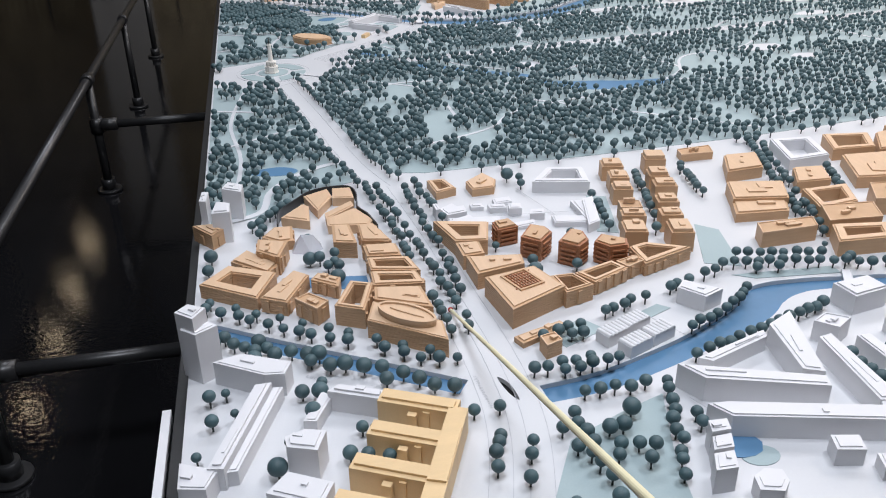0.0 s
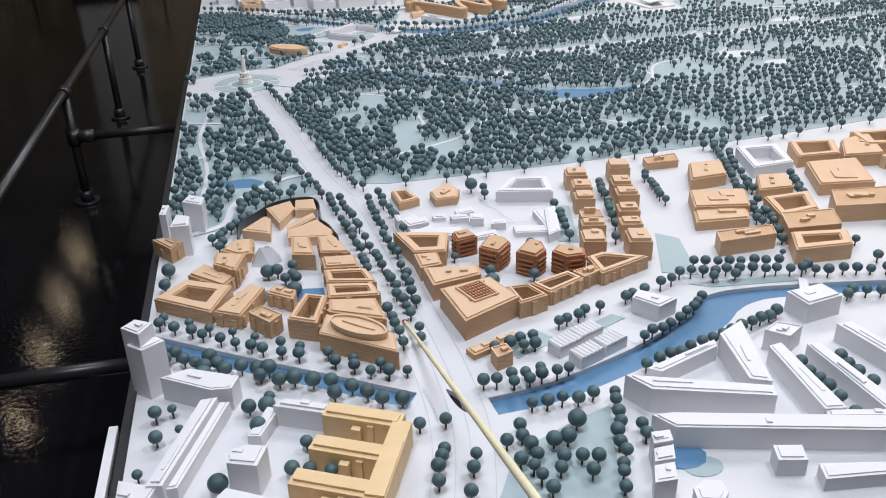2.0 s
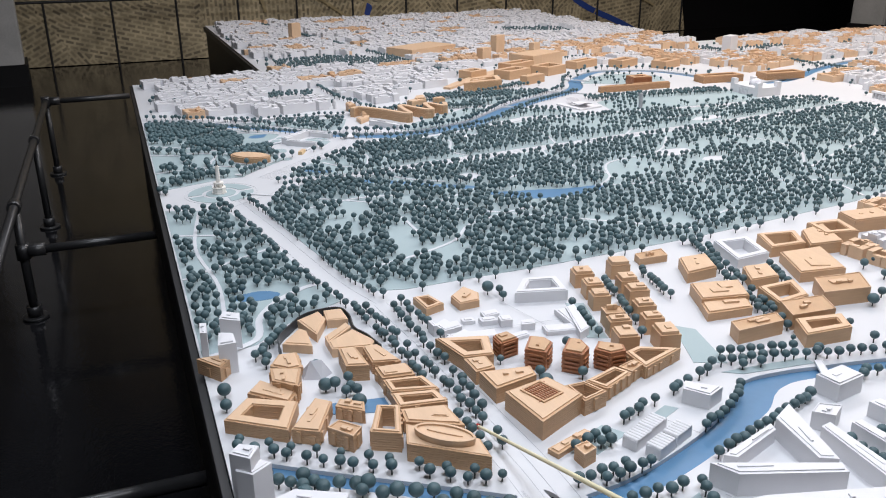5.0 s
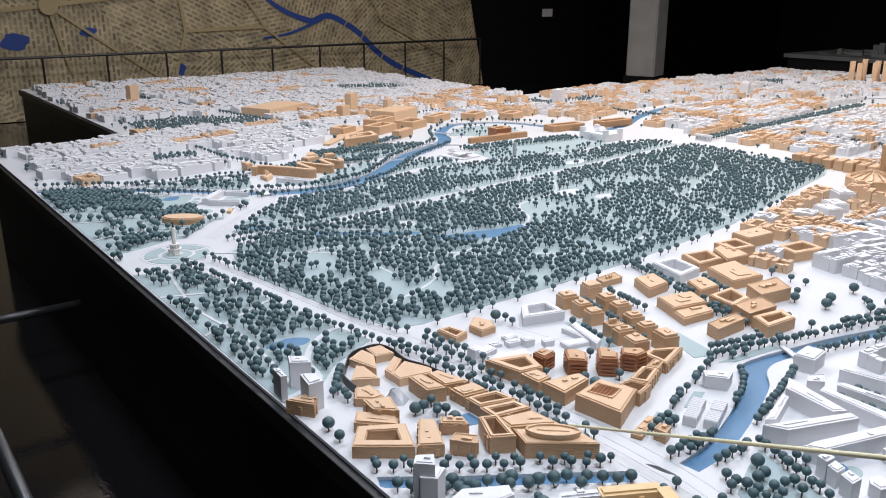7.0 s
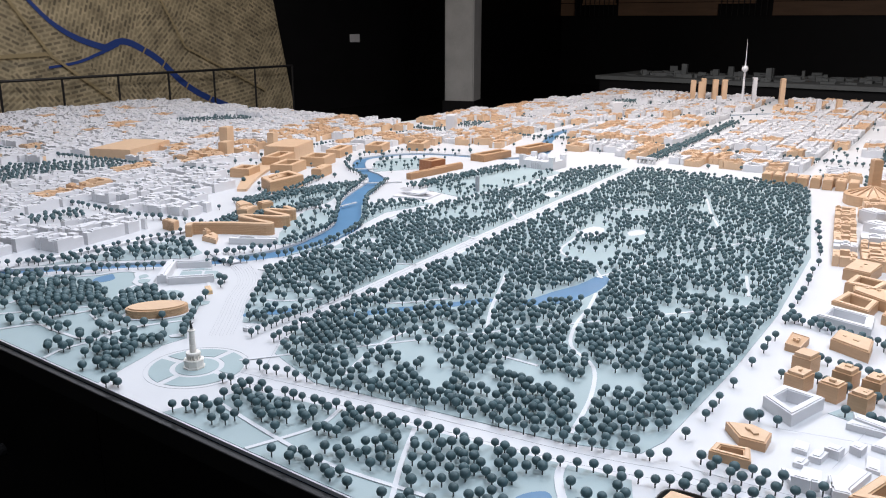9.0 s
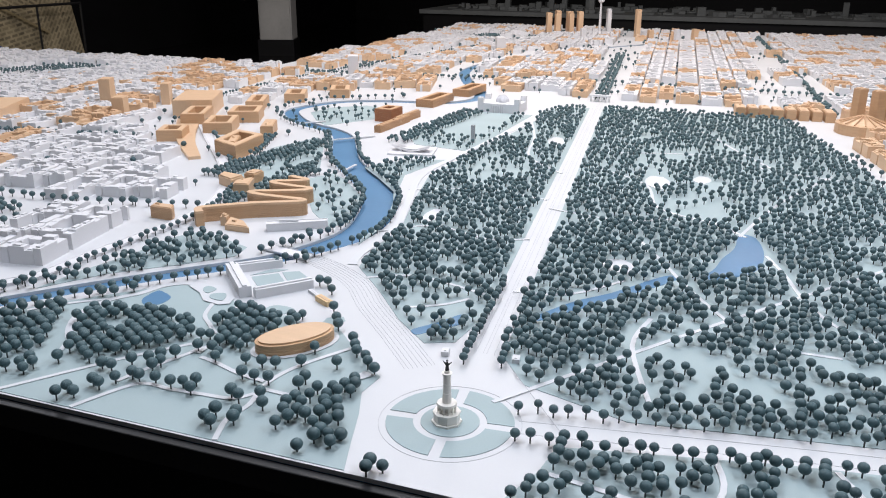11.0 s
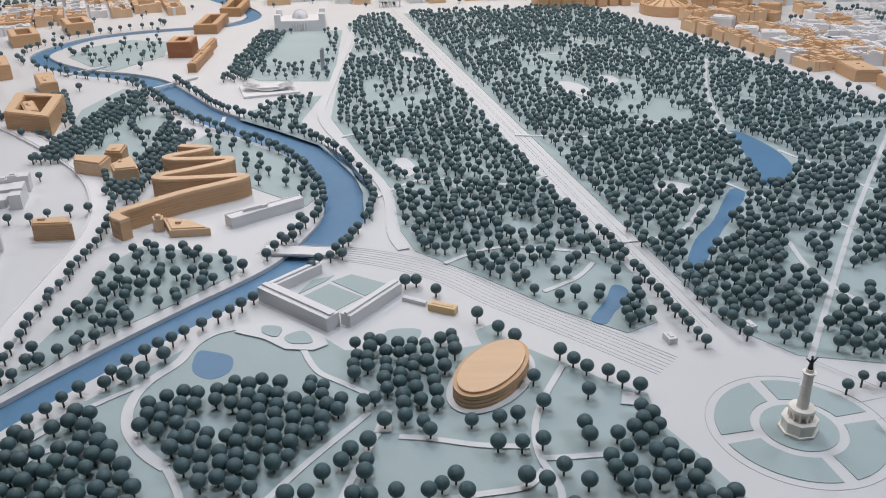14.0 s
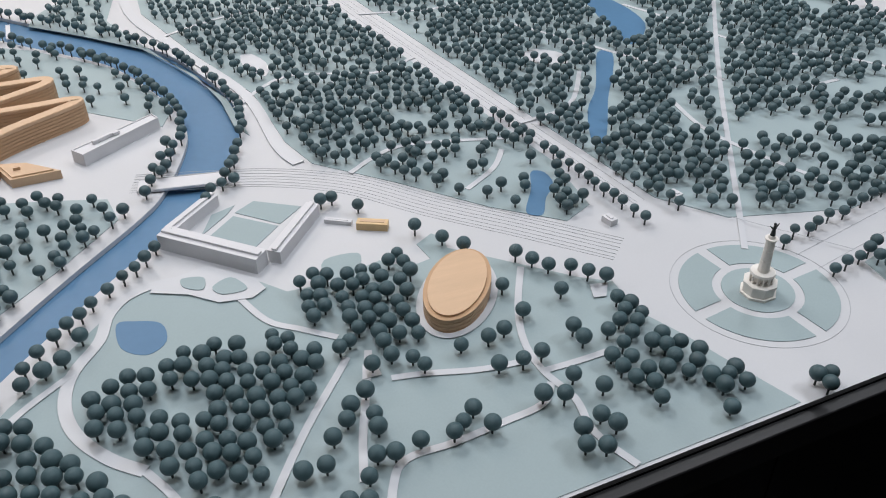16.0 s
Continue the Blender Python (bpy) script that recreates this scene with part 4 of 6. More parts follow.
for sgn in (-1, 1):
    rod(bm, (0, sgn * 0.001, 0.119), (0.001, sgn * 0.009, 0.126), 0.0022, 0.0006, 8)
part("figure", bm, M_BRONZE, col, "dark bronze winged finial shape")
for x, y in ((0.285, -0.055), (0.265, 0.10)):
    house("gatehouse", "small white temple-like gatehouse by the circle", 0.012, quad(x, y, 0.024, 0.016, 10), M_WHITE, M_WHITE, floors=False, cap=0.003, boxes=0, group="gatehouses")

# ---- north side: oval office, palace, bridges ----
oval = empty("oval_office", 0.188, 0.431, 0, "oval pear-wood office with grooved storeys and a flat top", "model building")


def ellipse(cx, cy, a, b, ang, n=40):
    return leaf(cx, cy, 2 * a, 2 * b, ang, n, 1.0)


bm = bmesh.new()
prof = [(0.0, 0.0)]
for i in range(3):
    z = (i + 1) * 0.007
    prof += [(0.0, z - 0.0012), (0.0016, z - 0.0012), (0.0016, z), (0.0, z)]
turned(bm, ccw(ellipse(0, 0, 0.093, 0.050, -38)), prof + [(0.0, 0.0275)])
part("body", bm, M_WOOD, oval)
bm = bmesh.new()
prism(bm, ellipse(0, 0, 0.085, 0.043, -38), 0.0275, 0.0315)
part("roof", bm, M_WOODLIT, oval)
on_ground("forecourt", [(0.43, 0.775), (0.412, 0.86), (0.395, 0.87), (0.365, 0.815), (0.325, 0.775), (0.315, 0.725), (0.33, 0.70), (0.366, 0.71)], 0.0042, "white forecourt between the palace and the park", M_PATH, "forecourt")
for pts in ([(0.408, 0.818), (0.398, 0.785), (0.367, 0.792), (0.384, 0.818)], [(0.366, 0.777), (0.380, 0.745), (0.340, 0.727), (0.341, 0.765)]):
    on_ground("lawn_islet", smooth_line(pts, 4, True), 0.0056, "small grey-green lawn islet in the white forecourt")
on_ground("bare_patch", [(0.10, 0.62), (0.098, 0.602), (0.07, 0.602), (0.072, 0.63)], 0.0042, "small bare white patch beside the park path", M_PATH, "patch")
on_ground("bare_patch", [(0.124, 0.230), (0.116, 0.201), (0.088, 0.222), (0.093, 0.242)], 0.0042, "small bare white patch at the roundabout lawn", M_PATH, "patch")
on_ground("oval_apron", ellipse(0.188, 0.431, 0.104, 0.061, -38), 0.0039, "pale apron round the oval office", M_PATH, "apron")

pal = empty("palace", 0.5, 0.68, 0, "white three-winged card palace round lawn courts", "model building")
for nm, a, b, w, hh in (("main_wing", (0.387, 0.690), (0.527, 0.825), 0.032, 0.029), ("side_wing", (0.395, 0.668), (0.512, 0.566), 0.024, 0.024), ("north_wing", (0.540, 0.812), (0.622, 0.722), 0.022, 0.022)):
    bm = bmesh.new()
    u = Vector(b) - Vector(a)
    ang = math.degrees(math.atan2(u.y, u.x))
    mx_, my_ = (a[0] + b[0]) / 2 - 0.5, (a[1] + b[1]) / 2 - 0.68
    box(bm, mx_, my_, 0, u.length, w, hh, ang)
    box(bm, mx_, my_, hh, u.length * 0.98, w * 0.35, 0.004, ang)
    part(nm, bm, M_WHITE, pal)
on_ground("lawn_palace", [(0.45, 0.69), (0.515, 0.755), (0.565, 0.70), (0.50, 0.635)], 0.0013, "square grey-green lawn of the palace court")
on_ground("lawn_palace_front", [(0.525, 0.765), (0.585, 0.735), (0.60, 0.69), (0.575, 0.71)], 0.0013, "grey-green lawn before the palace")
on_ground("lawn_palace_south", [(0.505, 0.63), (0.575, 0.695), (0.60, 0.655), (0.545, 0.58)], 0.0013, "grey-green lawn before the palace")
on_ground("lawn_teahouse", smooth_line([(0.367, 0.593), (0.363, 0.534), (0.321, 0.551), (0.313, 0.604)], 4, True), 0.0013, "small grey-green lawn by the palace wing")
house("kiosk", "small yellow wooden block at the palace road", 0.014, quad(0.425, 0.485, 0.055, 0.018, 60), M_YELLOW, M_WOODLIT, floors=False, boxes=0, cap=0.002)
house("garden_wall", "low white card wall joining the palace wing", 0.008, quad(0.465, 0.535, 0.05, 0.01, 55), M_WHITE, M_WHITE, floors=False, boxes=0, cap=0.001)
for (a, b, w) in (((0.700, 0.678), (0.736, 0.842), 0.045), ((1.66, 1.05), (1.77, 1.05), 0.010), ((2.12, 1.42), (2.33, 1.22), 0.012), ((2.45, 1.75), (2.58, 1.62), 0.014), ((1.045, -1.985), (1.09, -1.905), 0.018), ((0.20, 1.30), (0.05, 1.27), 0.012)):
    br = empty("bridge", (a[0] + b[0]) / 2, (a[1] + b[1]) / 2, 0.001, "low white bridge deck across the blue water", "bridge", "bridges")
    u = Vector(b) - Vector(a)
    ang = math.degrees(math.atan2(u.y, u.x))
    bm = bmesh.new()
    box(bm, 0, 0, 0.0015, u.length, w, 0.004, ang)
    deck_ = part("deck", bm, M_WHITE, br)
    for sgn in (-1, 1):
        bm = bmesh.new()
        nrm = Vector((-u.y, u.x)).normalized() * sgn * w * 0.47
        box(bm, nrm.x, nrm.y, 0.0055, u.length, 0.0012, 0.0012, ang)
        part("parapet", bm, M_WHITE, deck_)

# the winding pear-wood flats
flats = empty("serpentine_flats", 1.0, 1.05, 0, "long winding wooden block of flats with banded storeys", "model building")
run = smooth_line([(0.845, 1.155), (0.885, 1.185), (0.93, 1.14), (1.00, 1.05), (1.07, 0.925), (1.095, 0.925), (1.095, 1.0), (1.10, 1.11), (1.125, 1.135), (1.16, 1.06), (1.205, 0.975), (1.235, 0.975), (1.24, 1.05), (1.25, 1.12), (1.275, 1.135), (1.31, 1.06), (1.335, 1.04), (1.36, 1.12)], 5)
run = [(x - 1.0, y - 1.05) for x, y in run]
for i in range(7):
    bm = bmesh.new()
    for w, z0, z1 in ((0.026, i * 0.0072, i * 0.0072 + 0.0060), (0.0235, i * 0.0072 + 0.0060, i * 0.0072 + 0.0072)):
        n = len(run)
        out = band(run, w)
        hi = [bm.verts.new((x, y, z1)) for x, y in out]
        lo = [bm.verts.new((x, y, z0)) for x, y in out]
        m_ = len(out)
        for k in range(n - 1):
            bm.faces.new((hi[k], hi[m_ - 1 - k], hi[m_ - 2 - k], hi[k + 1]))
        for k in range(m_):
            bm.faces.new((lo[k], lo[(k + 1) % m_], hi[(k + 1) % m_], hi[k]))
    bmesh.ops.recalc_face_normals(bm, faces=bm.faces)
    part("storey", bm, M_WOODLIT if i == 6 else M_WOOD, flats)
for nm, h, pts, m1 in (
        ("school_block", 0.018, [(0.84, 1.06), (0.92, 1.09), (0.90, 1.03), (0.84, 0.97)], M_WOODLIT), ("school_block", 0.03, [(0.875, 1.10), (0.90, 1.11), (0.905, 1.085), (0.88, 1.08)], M_WOODLIT),
        ("quay_block", 0.024, [(0.87, 0.925), (0.90, 0.945), (1.0, 0.775), (0.975, 0.765)], M_WHITE),
        ("station_flats", 0.04, [(0.86, 1.275), (0.865, 1.365), (0.90, 1.375), (0.905, 1.30)], M_WOOD), ("yard_block", 0.045, [(1.20, 1.20), (1.30, 1.24), (1.24, 1.28), (1.19, 1.26)], M_WOODLIT),
        ("yard_block", 0.04, [(1.25, 1.31), (1.32, 1.30), (1.34, 1.40), (1.29, 1.39)], M_WOODLIT), ("yard_block", 0.035, [(1.36, 1.28), (1.43, 1.28), (1.43, 1.33), (1.37, 1.33)], M_WOOD)):
    house(nm, "flat-roofed block of the river district", h, pts, m1, M_WOODLIT if m1 is not M_WHITE else M_WHITE, floors=m1 is M_WOOD, boxes=1)
bigw = house("ministry_court", "large pear-wood ministry with inner courts", 0.062, [(1.66, 1.56), (1.74, 1.72), (1.98, 1.76), (1.93, 1.59)], M_WOOD, M_WOODLIT, 0.035)
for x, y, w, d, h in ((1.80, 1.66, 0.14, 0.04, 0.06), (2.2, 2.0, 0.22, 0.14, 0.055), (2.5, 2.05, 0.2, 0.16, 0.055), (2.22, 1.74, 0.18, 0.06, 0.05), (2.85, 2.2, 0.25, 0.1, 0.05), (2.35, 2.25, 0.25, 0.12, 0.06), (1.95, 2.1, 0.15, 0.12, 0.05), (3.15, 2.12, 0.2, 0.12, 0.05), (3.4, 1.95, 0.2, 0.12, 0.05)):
    house("station_block", "pear-wood block near the railway station", h, quad(x, y, w, d, 24), M_WOOD, M_WOODLIT, 0.03 if d > 0.09 else 0, floors=False, boxes=2, group="station district")
# chancellery strip across the river bend
for nm, x, y, w, d, h in (("chancellery", 2.767, 1.341, 0.13, 0.10, 0.065), ("chancellery_wing", 2.595, 1.243, 0.332, 0.035, 0.034), ("chancellery_wing", 2.787, 1.241, 0.26, 0.03, 0.034), ("parliament_offices", 3.349, 1.298, 0.30, 0.11, 0.042), ("parliament_offices", 3.793, 1.231, 0.30, 0.11, 0.042)):
    house(nm, "reddish wooden government block with open ribbed courts", h, quad(x, y, w, d, -3.7), M_RED if nm == "chancellery" else M_BROWNWOOD, M_WOOD, 0.03 if d > 0.09 else 0, boxes=2)
reich = empty("parliament_house", 3.27, 0.86, 0, "white card parliament house with corner towers and a dome", "model building")
bm = bmesh.new()
box(bm, 0, 0, 0, 0.17, 0.24, 0.05)
for sx in (-1, 1):
    for sy in (-1, 1):
        box(bm, sx * 0.07, sy * 0.105, 0.05, 0.03, 0.03, 0.03)
part("body", bm, M_WHITE, reich)
for k in range(6):
    bm = bmesh.new()
    rod(bm, (-0.09, (k - 2.5) * 0.013, 0), (-0.09, (k - 2.5) * 0.013, 0.04), 0.004, seg=8)
    part("portico_column", bm, M_WHITE, reich)
bm = bmesh.new()
bmesh.ops.create_uvsphere(bm, u_segments=20, v_segments=10, radius=0.04, matrix=Matrix.Translation((0, 0, 0.05)))
part("dome", bm, M_GLASS, reich)
gate = empty("city_gate", 3.78, 0.398, 0, "small white columned gate at the end of the park axis", "gate")
bm = bmesh.new()
box(bm, 0, 0, 0.03, 0.024, 0.13, 0.012)
part("attic", bm, M_WHITE, gate)
for k in range(6):
    bm = bmesh.new()
    box(bm, 0, (k - 2.5) * 0.022, 0, 0.02, 0.006, 0.03)
    part("column", bm, M_WHITE, gate)
hkw = empty("congress_hall", 2.10, 0.93, 0, "white hall with an upswept shell roof by the river", "model building")
bm = bmesh.new()
box(bm, 0, 0, 0, 0.16, 0.20, 0.008, 12)
part("terrace", bm, M_WHITE, hkw)
bm = bmesh.new()
vs = []
for i in range(9):
    for j in range(5):
        u, v = (i - 4) / 4, (j - 2) / 2
        vs.append(bm.verts.new((v * 0.05 * (1 - 0.35 * abs(u)), u * 0.09, 0.018 + 0.018 * u * u - 0.006 * v * v)))
for i in range(8):
    for j in range(4):
        bm.faces.new((vs[i * 5 + j], vs[(i + 1) * 5 + j], vs[(i + 1) * 5 + j + 1], vs[i * 5 + j + 1]))
bmesh.ops.solidify(bm, geom=bm.faces[:], thickness=0.004)
part("shell_roof", bm, M_WHITE, hkw)
bm = bmesh.new()
box(bm, 0, 0, 0.008, 0.06, 0.08, 0.012, 0)
part("hall", bm, M_WHITE, hkw)
carillon = house("carillon_tower", "slim dark grey tower in the park", 0.084, quad(2.38, 0.74, 0.016, 0.016, 0), M_STONE, M_STONE, floors=False, boxes=0, cap=0.001)

# the tented plaza roof and its towers
tent = empty("plaza_roof", 3.33, -1.0, 0, "round pear-wood plaza block with a ribbed tent roof", "model building")
bm = bmesh.new()
prism(bm, ellipse(0, 0, 0.14, 0.13, 0, 28), 0, 0.05)
part("ring_block", bm, M_WOOD, tent)
bm = bmesh.new()
bmesh.ops.create_cone(bm, cap_ends=True, segments=28, radius1=0.105, radius2=0.012, depth=0.034, matrix=Matrix.Translation((0, 0, 0.067)))
part("tent", bm, M_WOODLIT, tent)
for k in range(14):
    bm = bmesh.new()
    a = radians(k * 360 / 14)
    rod(bm, (0.112 * math.cos(a), 0.112 * math.sin(a), 0.052), (0.012 * math.cos(a), 0.012 * math.sin(a), 0.088), 0.0035, seg=6)
    part("rib", bm, M_WOOD, tent)
for x, y, w, h in ((3.47, -0.98, 0.055, 0.20), (3.56, -1.08, 0.06, 0.18), (3.62, -1.16, 0.06, 0.16), (3.42, -1.22, 0.07, 0.09)):
    house("plaza_tower", "tall pear-wood tower block at the plaza", h, quad(x, y, w, w * 0.8, 30), M_WOOD, M_WOODLIT, floors=False, boxes=1, group="plaza towers")
for i in range(8):
    house("plaza_row", "pear-wood row block facing the park corner", 0.05, quad(3.62 + 0.01 * (i % 2), -0.86 + i * 0.065, 0.12, 0.05, 8), M_WOOD, M_WOODLIT, floors=False, boxes=1, group="plaza rows")
for i, (x, y) in enumerate(((3.12, -1.22), (3.25, -1.32), (3.4, -1.38), (3.05, -1.42), (3.2, -1.5), (2.85, -1.1), (2.7, -1.15), (2.55, -1.2))):
    house("forum_block", "block of the concert hall and plaza quarter", 0.04 + 0.01 * (i % 3), quad(x, y, 0.10, 0.08, 20 + 7 * i), M_WOOD if i < 5 else M_WHITE, M_WOODLIT if i < 5 else M_WHITE, floors=False, boxes=1, group="forum blocks")

# ---- the towers far off ----
tv = empty("television_tower", 8.15, 1.20, 0.0, "tall white television tower with a ball and a thin mast", "tower")
bm = bmesh.new()
for z0, z1, r0, r1 in ((0, 0.06, 0.028, 0.016), (0.06, 0.36, 0.016, 0.009), (0.40, 0.46, 0.007, 0.0055)):
    rod(bm, (0, 0, z0), (0, 0, z1), r0, r1, 16)
part("shaft", bm, M_WHITE, tv)
bm = bmesh.new()
bmesh.ops.create_uvsphere(bm, u_segments=20, v_segments=12, radius=0.034, matrix=Matrix.Translation((0, 0, 0.38)))
part("ball", bm, M_WHITE, tv)
bm = bmesh.new()
rod(bm, (0, 0, 0.46), (0, 0, 0.58), 0.005, 0.0035, 8)
rod(bm, (0, 0, 0.58), (0, 0, 0.70), 0.003, 0.0015, 8)
part("mast", bm, M_WHITE, tv)
for i, (x, y, h, w, wood) in enumerate(((8.2, 1.78, 0.23, 0.09, 1), (8.3, 1.70, 0.25, 0.09, 1), (8.15, 1.67, 0.22, 0.09, 1), (8.35, 1.58, 0.24, 0.10, 1), (8.2, 1.53, 0.23, 0.08, 1), (8.25, 1.44, 0.25, 0.09, 1), (8.35, 1.14, 0.28, 0.07, 0), (8.2, 0.80, 0.29, 0.08, 1),
                                        (7.6, 1.27, 0.12, 0.08, 0), (7.9, 0.62, 0.10, 0.08, 1), (7.9, 0.35, 0.12, 0.07, 0), (8.0, 0.18, 0.12, 0.08, 1), (6.2, 1.75, 0.13, 0.13, 0), (4.2, 2.25, 0.15, 0.12, 0), (2.55, 3.0, 0.16, 0.10, 1), (2.3, 2.7, 0.11, 0.1, 1),
                                        (2.75, 2.75, 0.12, 0.08, 1), (1.3, 4.8, 0.15, 0.1, 1), (2.6, 2.42, 0.09, 0.35, 1), (2.05, 3.4, 0.06, 0.5, 1))):
    house("high_rise", "slab tower standing above the low city blocks", h, quad(x, y, w, w * 0.6, 25), M_WOODLIT if wood else M_WHITE, M_WOODLIT if wood else M_WHITE, floors=False, boxes=0, cap=0.003, group="high-rise towers")

# wooden railway ramp
bm = bmesh.new()
prism(bm, band(smooth_line([(1.62, 1.74), (1.85, 1.95), (2.1, 2.14), (2.4, 2.33)], 5), 0.05, 0.13), 0.0, 0.014)
bmesh.ops.recalc_face_normals(bm, faces=bm.faces)
tagged(part("railway_ramp", bm, M_WOODLIT, None), "pale wooden railway ramp widening to the station", "ramp")

# ---- the city blocks all round ----
FOOT += [quad(3.27, 0.86, 0.24, 0.30, 0), ellipse(0.188, 0.431, 0.10, 0.06, -38), quad(0.465, 0.68, 0.30, 0.06, 45), quad(3.33, -1.0, 0.34, 0.34, 0), quad(0.14, -2.32, 0.16, 0.32, 0), quad(0.575, -2.045, 0.15, 0.11, 24)]
FLAT_LINE = [(x + 1.0, y + 1.05) for x, y in run]
LINDEN = [(3.80, 0.40), (6.4, 0.685)]
VIADUCT = smooth_line([(0.233, 1.332), (0.323, 1.287), (0.491, 1.278), (0.673, 1.259), (0.866, 1.244), (1.067, 1.271), (1.318, 1.376), (1.635, 1.610), (2.011, 1.939), (2.307, 2.188)], 5)
STREETS = [(LINDEN, 0.055), (RIVER, 0.075), (CANAL_E, 0.06), (VIADUCT + smooth_line([(2.46, 2.31), (2.3, 2.35), (3.0, 2.62), (4.5, 2.5), (6.5, 2.1), (8.9, 1.6)]), 0.045),
           ([(1.0, 1.28), (0.9, 1.7), (0.85, 2.7)], 0.015), ([(4.4, -2.4), (4.55, 0.5), (4.2, 3.0)], 0.02), ([(3.75, -0.9), (8.9, -0.4)], 0.018), ([(3.7, -1.1), (5.0, -2.4)], 0.02), ([(1.9, 2.1), (1.6, 4.0), (1.2, 6.4)], 0.02)]
bm = bmesh.new()
prism(bm, band(VIADUCT, 0.040, 0.055), 0.0, 0.0075)
bmesh.ops.recalc_face_normals(bm, faces=bm.faces)
viaduct = tagged(part("railway_viaduct", bm, M_WHITE, None), "low white card railway viaduct curving past the blocks", "viaduct")
for d_ in (-0.019, 0.019):
    bm = bmesh.new()
    prism(bm, band(offset_line(VIADUCT, d_), 0.0016), 0.0074, 0.0095)
    bmesh.ops.recalc_face_normals(bm, faces=bm.faces)
    part("parapet", bm, M_WHITE, viaduct)
TREE_PATCH = [[(0.50, 1.86), (0.78, 1.80), (0.84, 1.98), (0.56, 2.05)], [(0.80, 3.0), (1.6, 2.75), (1.75, 3.1), (1.3, 3.5), (0.82, 3.4)], [(4.6, 2.3), (4.95, 2.4), (4.9, 2.6), (4.6, 2.5)], [(6.6, 0.95), (6.9, 1.0), (6.9, 1.15), (6.6, 1.1)],
              [(7.3, 2.2), (7.8, 2.1), (7.8, 2.4), (7.4, 2.5)], [(5.2, -1.6), (5.6, -1.6), (5.5, -1.3), (5.2, -1.3)], [(3.3, 4.4), (3.9, 4.2), (4.0, 4.6), (3.4, 4.8)]]
rng = np.random.RandomState(7)


def block_boxes(w, d, base, r):
    """Row houses round a court: centre, size, height, which of the two materials."""
    out = []
    dp = min(0.026, min(w, d) * 0.3)
    for side in range(4):
        ln = w if side % 2 == 0 else d - 2 * dp
        x = -ln / 2
        while x < ln / 2 - 0.006:
            e = min(r.uniform(0.022, 0.055), ln / 2 - x)
            if r.rand() > 0.05:
                h = base * r.uniform(0.86, 1.14)
                dd = dp * r.uniform(0.85, 1.1)
                c = x + e / 2
                if side == 0:
                    out.append((c, -d / 2 + dd / 2, e, dd, h))
                elif side == 2:
                    out.append((c, d / 2 - dd / 2, e, dd, h))
                elif side == 1:
                    out.append((w / 2 - dd / 2, c, dd, e, h))
                else:
                    out.append((-w / 2 + dd / 2, c, dd, e, h))
                if r.rand() < 0.45:
                    o = out[-1]
                    out.append((o[0], o[1], o[2] * 0.6, o[3] * 0.5, h + 0.004))
            x += e
    for i in range(r.randint(1, 4)):
        if min(w, d) > 0.1:
            out.append((r.uniform(-0.25, 0.25) * w, r.uniform(-0.2, 0.2) * d, r.choice([0.018, 0.05]), r.choice([0.018, 0.045]), base * r.uniform(0.3, 0.95)))
    return out


def boxes_mesh(name, rows, mats_):
    """One mesh out of many upright boxes: x, y, width, depth, height, turn, material."""
    a = np.array(rows, float)
    c, s_ = np.cos(np.radians(a[:, 5])), np.sin(np.radians(a[:, 5]))
    vx = []
    for z in (0, 1):
        for sx, sy in ((-1, -1), (1, -1), (1, 1), (-1, 1)):
            lx, ly = sx * a[:, 2] / 2, sy * a[:, 3] / 2
            vx.append(np.stack([a[:, 0] + c * lx - s_ * ly, a[:, 1] + s_ * lx + c * ly, z * a[:, 4]], 1))
    verts = np.stack(vx, 1).reshape(-1, 3)
    f = np.array([[0, 1, 5, 4], [1, 2, 6, 5], [2, 3, 7, 6], [3, 0, 4, 7], [4, 5, 6, 7]])
    faces = (np.arange(len(a))[:, None, None] * 8 + f[None]).reshape(-1, 4)
    return tri_mesh(name, verts, faces, np.repeat(a[:, 6], 5), mats_, smooth=False)


CUBES = [boxes_mesh("row_house", [(0, 0, 1, 1, 1, 0, 0)], [mm]) for mm in (M_WHITE, M_WOODLIT)]


